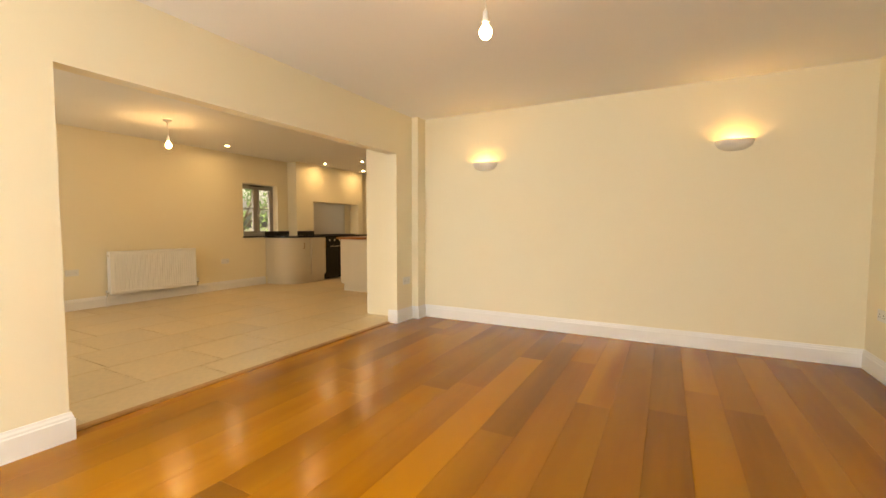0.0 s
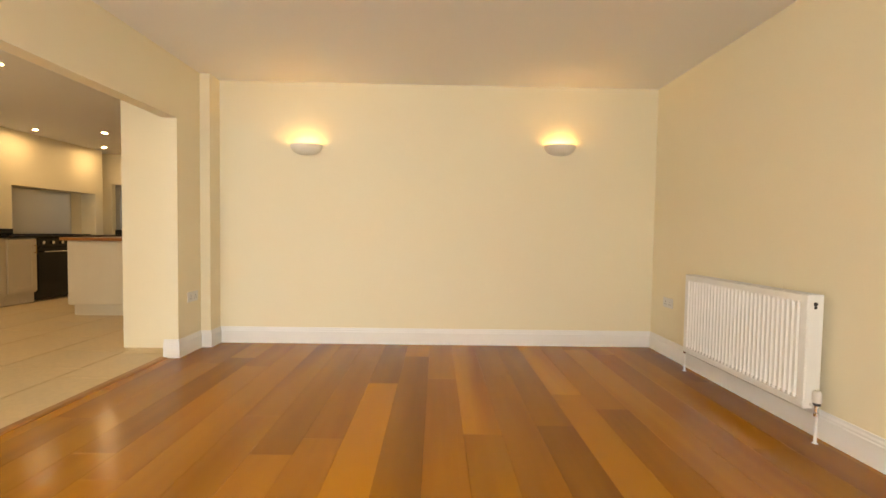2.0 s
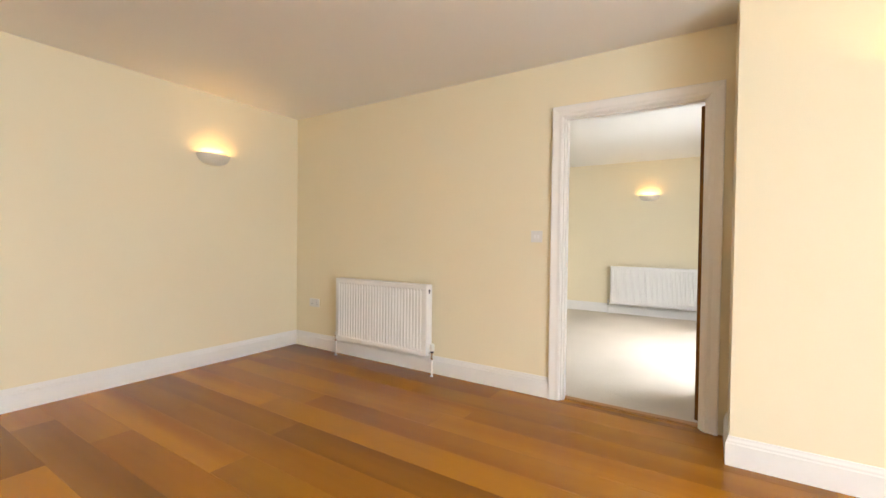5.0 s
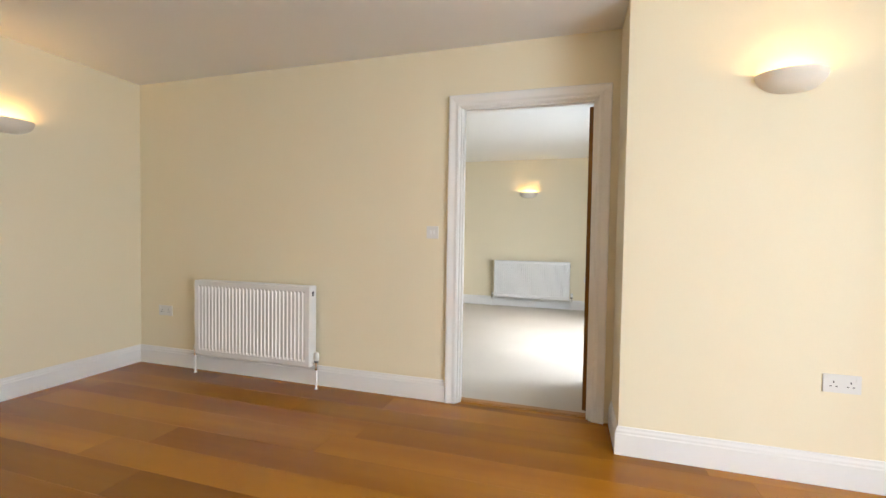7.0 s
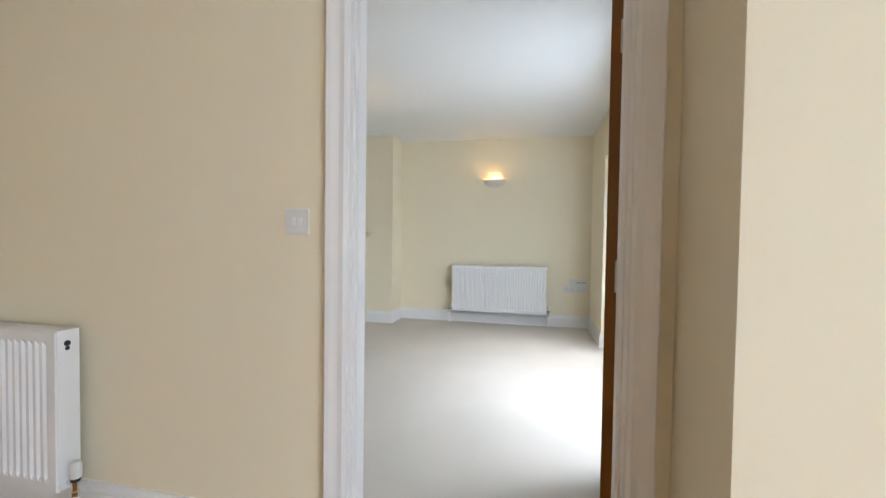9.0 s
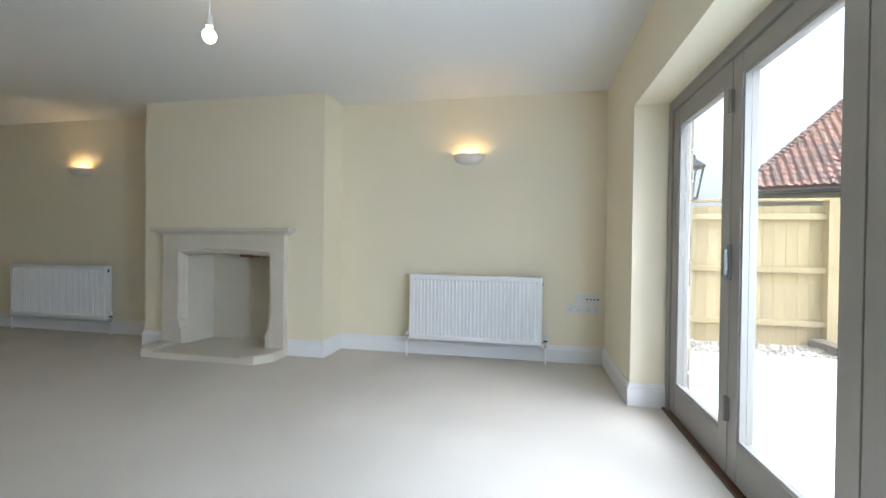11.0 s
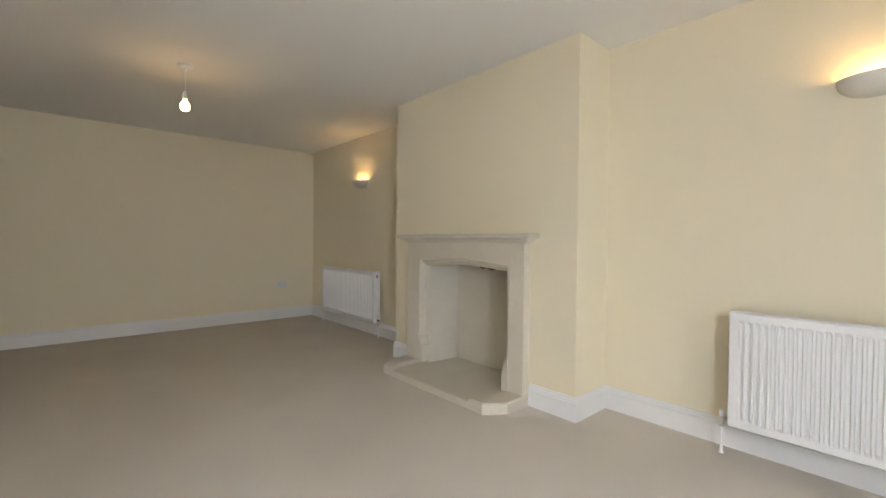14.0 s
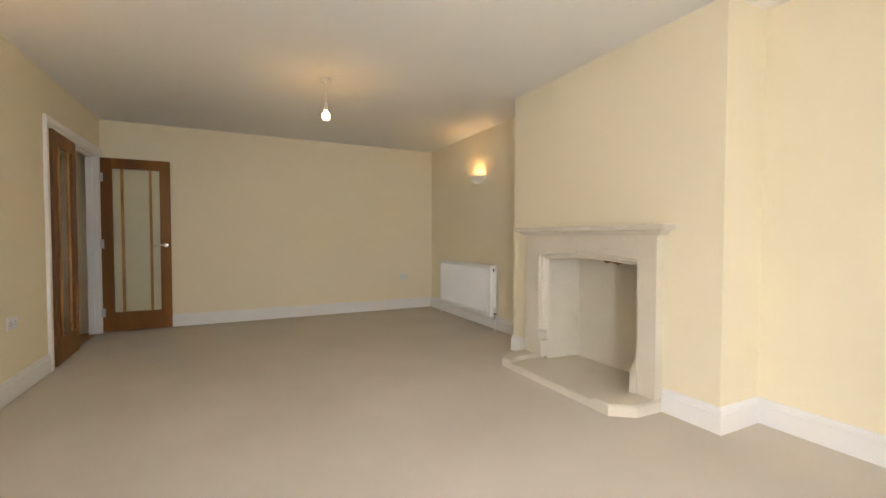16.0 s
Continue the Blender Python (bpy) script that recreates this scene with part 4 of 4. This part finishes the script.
while z < 2.4:
    h = random.uniform(0.14, 0.24)
    w = (0.42, 0.24)[k % 2] + random.uniform(-0.03, 0.03)
    part("stone", boxed(3.295 + random.uniform(-0.012, 0.008), 3.295 + w, -4.542 - random.uniform(0, 0.006), -4.531, z + 0.006, z + h - 0.006, bevel=0.012), RUBBLE, quoins)
    z += h
    k += 1

lan = thing("wall_lantern", "black iron wall lantern with clear panes", "lantern", pose(3.93, -4.735, 1.42))
bm = bmesh.new()
for a in range(4):
    t0 = radians(45 + 90 * a)
    for r0, z0, r1, z1 in ((0.06, 0.0, 0.105, 0.24),):
        p0, p1 = Vector((r0 * math.cos(t0), r0 * math.sin(t0), z0)), Vector((r1 * math.cos(t0), r1 * math.sin(t0), z1))
        for d in range(1):
            vs = [bm.verts.new(p + Vector((dx, dy, 0))) for p in (p0, p1) for dx, dy in ((-0.006, -0.006), (0.006, -0.006), (0.006, 0.006), (-0.006, 0.006))]
            for i in range(4):
                j = (i + 1) % 4
                bm.faces.new((vs[i], vs[j], vs[4 + j], vs[4 + i]))
lathe(bm, [(0, -0.03), (0.02, -0.02), (0.065, 0.0), (0.065, 0.012), (0, 0.012)], 4, start=45)
part("cage", bm, IRON, lan)
bm = bmesh.new()
lathe(bm, [(0.125, 0.24), (0.125, 0.25), (0.05, 0.31), (0.045, 0.34), (0.012, 0.35), (0.012, 0.39), (0, 0.395)], 4, start=45)
part("roof", bm, IRON, lan, "pointed iron cap")
for a in range(4):
    t0, t1 = radians(45 + 90 * a), radians(135 + 90 * a)
    bm = bmesh.new()
    vs = []
    for e in (0.0, -0.003):
        vs += [bm.verts.new(((r + e) * math.cos(t), (r + e) * math.sin(t), z)) for r, z, t in ((0.058, 0.012, t0), (0.058, 0.012, t1), (0.102, 0.24, t1), (0.102, 0.24, t0))]
    bm.faces.new(vs[:4])
    bm.faces.new(vs[4:][::-1])
    for i in range(4):
        bm.faces.new((vs[i], vs[4 + i], vs[4 + (i + 1) % 4], vs[(i + 1) % 4]))
    part("pane", bm, CLEAR, lan)
bm = bmesh.new()
box(bm, -0.012, 0.012, 0.0, 0.188, -0.05, -0.03)
box(bm, -0.03, 0.03, 0.185, 0.204, -0.16, 0.06, bevel=0.004)
part("bracket", bm, IRON, lan)

# barn with a hipped pantile roof beyond the fence
barn = thing("barn", "low stone barn with hipped red pantile roof", "barn")
P0 = Vector((12.8, -9.0, 2.6))
U = Vector((-0.316, -0.949, 0))
V = Vector((0.949, -0.316, 0))
L, D = 14.0, 8.0
bm = bmesh.new()
c = [P0 + U * 0.3 + V * 0.35, P0 + U * (L - 0.3) + V * 0.35, P0 + U * (L - 0.3) + V * (D - 0.3), P0 + U * 0.3 + V * (D - 0.3)]
lo = [bm.verts.new((p.x, p.y, -0.2)) for p in c]
hi = [bm.verts.new((p.x, p.y, 2.62)) for p in c]
for i in range(4):
    bm.faces.new((lo[i], lo[(i + 1) % 4], hi[(i + 1) % 4], hi[i]))
part("wall", bm, RUBBLE, barn, "coursed stone wall")
for k in range(3):
    a = P0 + U * (2.2 + 3.2 * k) + V * 0.33
    b = a + U * 1.3
    bm = bmesh.new()
    vs = [bm.verts.new(q) for q in ((a.x, a.y, 1.2), (b.x, b.y, 1.2), (b.x, b.y, 2.3), (a.x, a.y, 2.3))]
    f = bm.faces.new(vs)
    ext = bmesh.ops.extrude_face_region(bm, geom=[f])
    bmesh.ops.translate(bm, verts=[g for g in ext["geom"] if isinstance(g, bmesh.types.BMVert)], vec=V * -0.05)
    part("window", bm, TIMBER_GREY, barn)
bm = bmesh.new()
g0, g1 = P0 + Vector((0, 0, -0.06)), P0 + U * L + Vector((0, 0, -0.06))
for p in (0,):
    vs = [bm.verts.new(q) for q in (g0 - V * 0.08, g1 - V * 0.08, g1 + V * 0.04, g0 + V * 0.04)]
    f = bm.faces.new(vs)
    ext = bmesh.ops.extrude_face_region(bm, geom=[f])
    bmesh.ops.translate(bm, verts=[g for g in ext["geom"] if isinstance(g, bmesh.types.BMVert)], vec=Vector((0, 0, -0.09)))
part("gutter", bm, IRON, barn, "dark eaves gutter")
rise = D / 2
apex0, apex1 = P0 + U * rise + V * rise + Vector((0, 0, rise)), P0 + U * (L - rise) + V * rise + Vector((0, 0, rise))
bm = bmesh.new()
e = [P0, P0 + U * L, P0 + U * L + V * D, P0 + V * D]
vs = [bm.verts.new(q - Vector((0, 0, 0.05))) for q in (*e, apex0, apex1)]
for q in ((0, 1, 5, 4), (2, 3, 4, 5), (1, 2, 5), (3, 0, 4)):
    bm.faces.new([vs[i] for i in q])
part("roof", bm, CLAY_DARK, barn)
# pantile courses on the two slopes that face the house: every tile a curved strip of its own
verts, faces, tone = [], [], []


def tile_slope(origin, along, inward, length, tw=0.18, course=0.24):
    nrm = (Vector((0, 0, 1)) - inward).normalized()
    slope = (inward + Vector((0, 0, 1))).normalized()
    rows = int(rise * math.sqrt(2) / course)
    for r in range(rows):
        d = r * course
        cut = d / math.sqrt(2)
        n = int((length - 2 * cut) / tw)
        for k in range(n):
            s = cut + (k + 0.5) * tw
            if s > 9.0:
                break
            base = len(verts)
            lift = random.uniform(0, 0.012)
            for dd, up in ((0.0, 0.05), (course * 1.12, 0.012)):
                for f, h in ((-0.5, 0.0), (-0.3, 0.045), (-0.05, 0.05), (0.15, 0.015), (0.35, 0.0), (0.5, 0.006)):
                    verts.append(origin + along * (s + f * tw) + slope * (d + dd) + nrm * (up + h + lift))
            tone.append(random.random() < 0.42)
            for j in range(5):
                faces.append((base + j, base + j + 1, base + 7 + j, base + 6 + j))


tile_slope(P0, U, V, L)
me = bpy.data.meshes.new("roof_tiles")
me.from_pydata(verts, [], faces)
me.materials.append(CLAY)
me.materials.append(CLAY_DARK)
for p in me.polygons:
    p.material_index = 1 if tone[p.index // 5] else 0
tiles = new("roof_tiles", me)
tiles.parent = barn
tagged(tiles, "weathered red and dark pantiles", kind="stuff")
bm = bmesh.new()
for k in range(44):
    p = P0.lerp(apex0, (k + 0.5) / 44) + Vector((0, 0, 0.06))
    bmesh.ops.create_icosphere(bm, subdivisions=1, radius=0.11, matrix=Matrix.Translation(p) @ Matrix.Diagonal((1, 1, 0.6, 1)))
part("hip_tiles", bm, CLAY_DARK, barn, "sooty hip tiles")


def bush(name, centre, size, count, label, trunk=True):
    """A shrub or small tree: tapered stem, limbs and a ragged crown of single leaves."""
    t = thing(name, label, "tree" if trunk else "shrub")
    cx, cy, cz = centre
    sx, sy, sz = size
    bm = bmesh.new()
    lathe(bm, [(0.09, -0.2), (0.06, cz), (0.015, cz + sz * 0.6), (0, cz + sz * 0.6)], 8, (cx, cy, 0))
    for k in range(7):
        a = k * 0.9
        tip = Vector((cx + 0.6 * sx * math.cos(a), cy + 0.6 * sy * math.sin(a), cz + sz * random.uniform(-0.2, 0.6)))
        root = Vector((cx, cy, cz * random.uniform(0.5, 0.9)))
        q = (tip - root).to_track_quat("Z", "Y").to_matrix().to_4x4()
        bmesh.ops.create_cone(bm, cap_ends=True, segments=6, radius1=0.035, radius2=0.008, depth=(tip - root).length, matrix=Matrix.Translation((root + tip) / 2) @ q)
    part("trunk", bm, BARK, t)
    vs, fs = [], []
    lumps = [(random.uniform(-0.7, 0.7), random.uniform(-0.7, 0.7), random.uniform(-0.7, 0.8), random.uniform(0.25, 0.5)) for _ in range(26)]
    for k in range(count):
        lx, ly, lz, lr = random.choice(lumps)
        d = Vector((random.gauss(0, 1), random.gauss(0, 1), random.gauss(0, 1))).normalized() * lr * random.uniform(0.6, 1.05)
        p = Vector((cx + sx * (lx + d.x), cy + sy * (ly + d.y), max(cz + sz * (lz + d.z), 0.05)))
        m = Euler((random.uniform(0, 6), random.uniform(0, 6), random.uniform(0, 6))).to_matrix()
        r = random.uniform(0.03, 0.065)
        b = len(vs)
        for q in ((-r, 0, 0), (0, -0.5 * r, 0.1 * r), (r, 0, 0), (0, 0.5 * r, 0.1 * r)):
            vs.append(p + m @ Vector(q))
        fs.append((b, b + 1, b + 2, b + 3))
    me = bpy.data.meshes.new("crown")
    me.from_pydata(vs, [], fs)
    me.materials.append(LEAF)
    c = new("crown", me)
    c.parent = t
    tagged(c, kind="stuff")
    return t


bush("garden_tree", (-11.2, 2.6, 1.5), (1.3, 2.4, 1.3), 3200, "leafy green tree outside the kitchen window")
bush("garden_tree", (-11.8, 5.6, 1.5), (1.4, 2.4, 1.5), 3600, "leafy green tree beyond the kitchen corner")
bush("garden_shrub", (-10.2, 9.0, 1.0), (2.4, 1.2, 1.3), 7000, "green shrub outside the kitchen end window", False)
bush("garden_shrub", (12.2, -6.9, 1.5), (1.0, 1.0, 0.75), 3500, "dark green shrub behind the fence", False)

# ---- pieces of the floors ----
PW, GAP = 0.205, 0.0004
plank_meshes = {}


def plank(length, width):
    key = (round(length, 2), round(width, 3))
    if key not in plank_meshes:
        bm = bmesh.new()
        l, w = length / 2, width / 2
        b = 0.0009
        rings = [[(-w, -l, -0.0135), (w, -l, -0.0135), (w, l, -0.0135), (-w, l, -0.0135)],
                 [(-w, -l, -b), (w, -l, -b), (w, l, -b), (-w, l, -b)],
                 [(-w + b, -l + b, 0), (w - b, -l + b, 0), (w - b, l - b, 0), (-w + b, l - b, 0)]]
        rs = [[bm.verts.new(p) for p in r] for r in rings]
        for p, q in zip(rs, rs[1:]):
            for i in range(4):
                bm.faces.new((p[i], p[(i + 1) % 4], q[(i + 1) % 4], q[i]))
        bm.faces.new(rs[-1])
        me = bpy.data.meshes.new("plank")
        bm.to_mesh(me)
        bm.free()
        me.materials.append(FLOOR_OAK)
        plank_meshes[key] = me
    return plank_meshes[key]


rng = random.Random(7)
x = -4.23
col = 0
while x < 0.02:
    w = 0.08 if x < -4.2 else min(PW, -x) if x < -0.001 else 0.045
    y = -6.2 - rng.uniform(0, 1.6)
    while y < 0.0:
        length = rng.choice((1.5, 1.8, 2.0, 2.2, 2.4))
        a, b = max(y, -6.2), min(y + length, 0.0)
        if x > -0.01:
            a, b = max(a, -3.755), min(b, -2.905)
        if x < -4.15:
            a, b = max(a, -3.515), min(b, -0.52)
        if b - a > 0.05:
            ob = new("plank", plank(b - a - GAP, w - GAP))
            ob.location = (x + w / 2, (a + b) / 2, 0.0)
            ob.parent = floor_dining
        y += length
    x += w
    col += 1

tile_meshes = {}


def flagstone(lx, ly, mat, t=0.0075):
    key = (round(lx, 2), round(ly, 2), mat.name)
    if key not in tile_meshes:
        bm = bmesh.new()
        b = 0.004
        rings = [[(s * lx / 2, q * ly / 2, -t) for s, q in ((-1, -1), (1, -1), (1, 1), (-1, 1))],
                 [(s * lx / 2, q * ly / 2, -b / 2) for s, q in ((-1, -1), (1, -1), (1, 1), (-1, 1))],
                 [(s * (lx / 2 - b), q * (ly / 2 - b), 0) for s, q in ((-1, -1), (1, -1), (1, 1), (-1, 1))]]
        rs = [[bm.verts.new(p) for p in r] for r in rings]
        for p, q in zip(rs, rs[1:]):
            for i in range(4):
                bm.faces.new((p[i], p[(i + 1) % 4], q[(i + 1) % 4], q[i]))
        bm.faces.new(rs[-1])
        me = bpy.data.meshes.new("tile")
        bm.to_mesh(me)
        bm.free()
        me.materials.append(mat)
        tile_meshes[key] = me
    return tile_meshes[key]


def lay(parent, x0, x1, y0, y1, z, across, lengths, mat, name):
    x = x0
    while x < x1 - 0.02:
        w = min(across, x1 - x)
        y = y0 - rng.uniform(0, lengths[-1])
        while y < y1:
            length = rng.choice(lengths)
            a, b = max(y, y0), min(y + length, y1)
            if b - a > 0.04:
                ob = new(name, flagstone(w - 0.006, b - a - 0.006, mat))
                ob.location = (x + w / 2, (a + b) / 2, z)
                ob.parent = parent
            y += length
        x += w


lay(floor_kitchen, -8.3, -4.30, -6.2, 4.0, 0.0, 0.60, (0.45, 0.60, 0.90), FLAG, "tile")
lay(paving, -1.5, 5.3, -12, -4.6, -0.068, 0.60, (0.60, 0.90), PAVING, "slab")
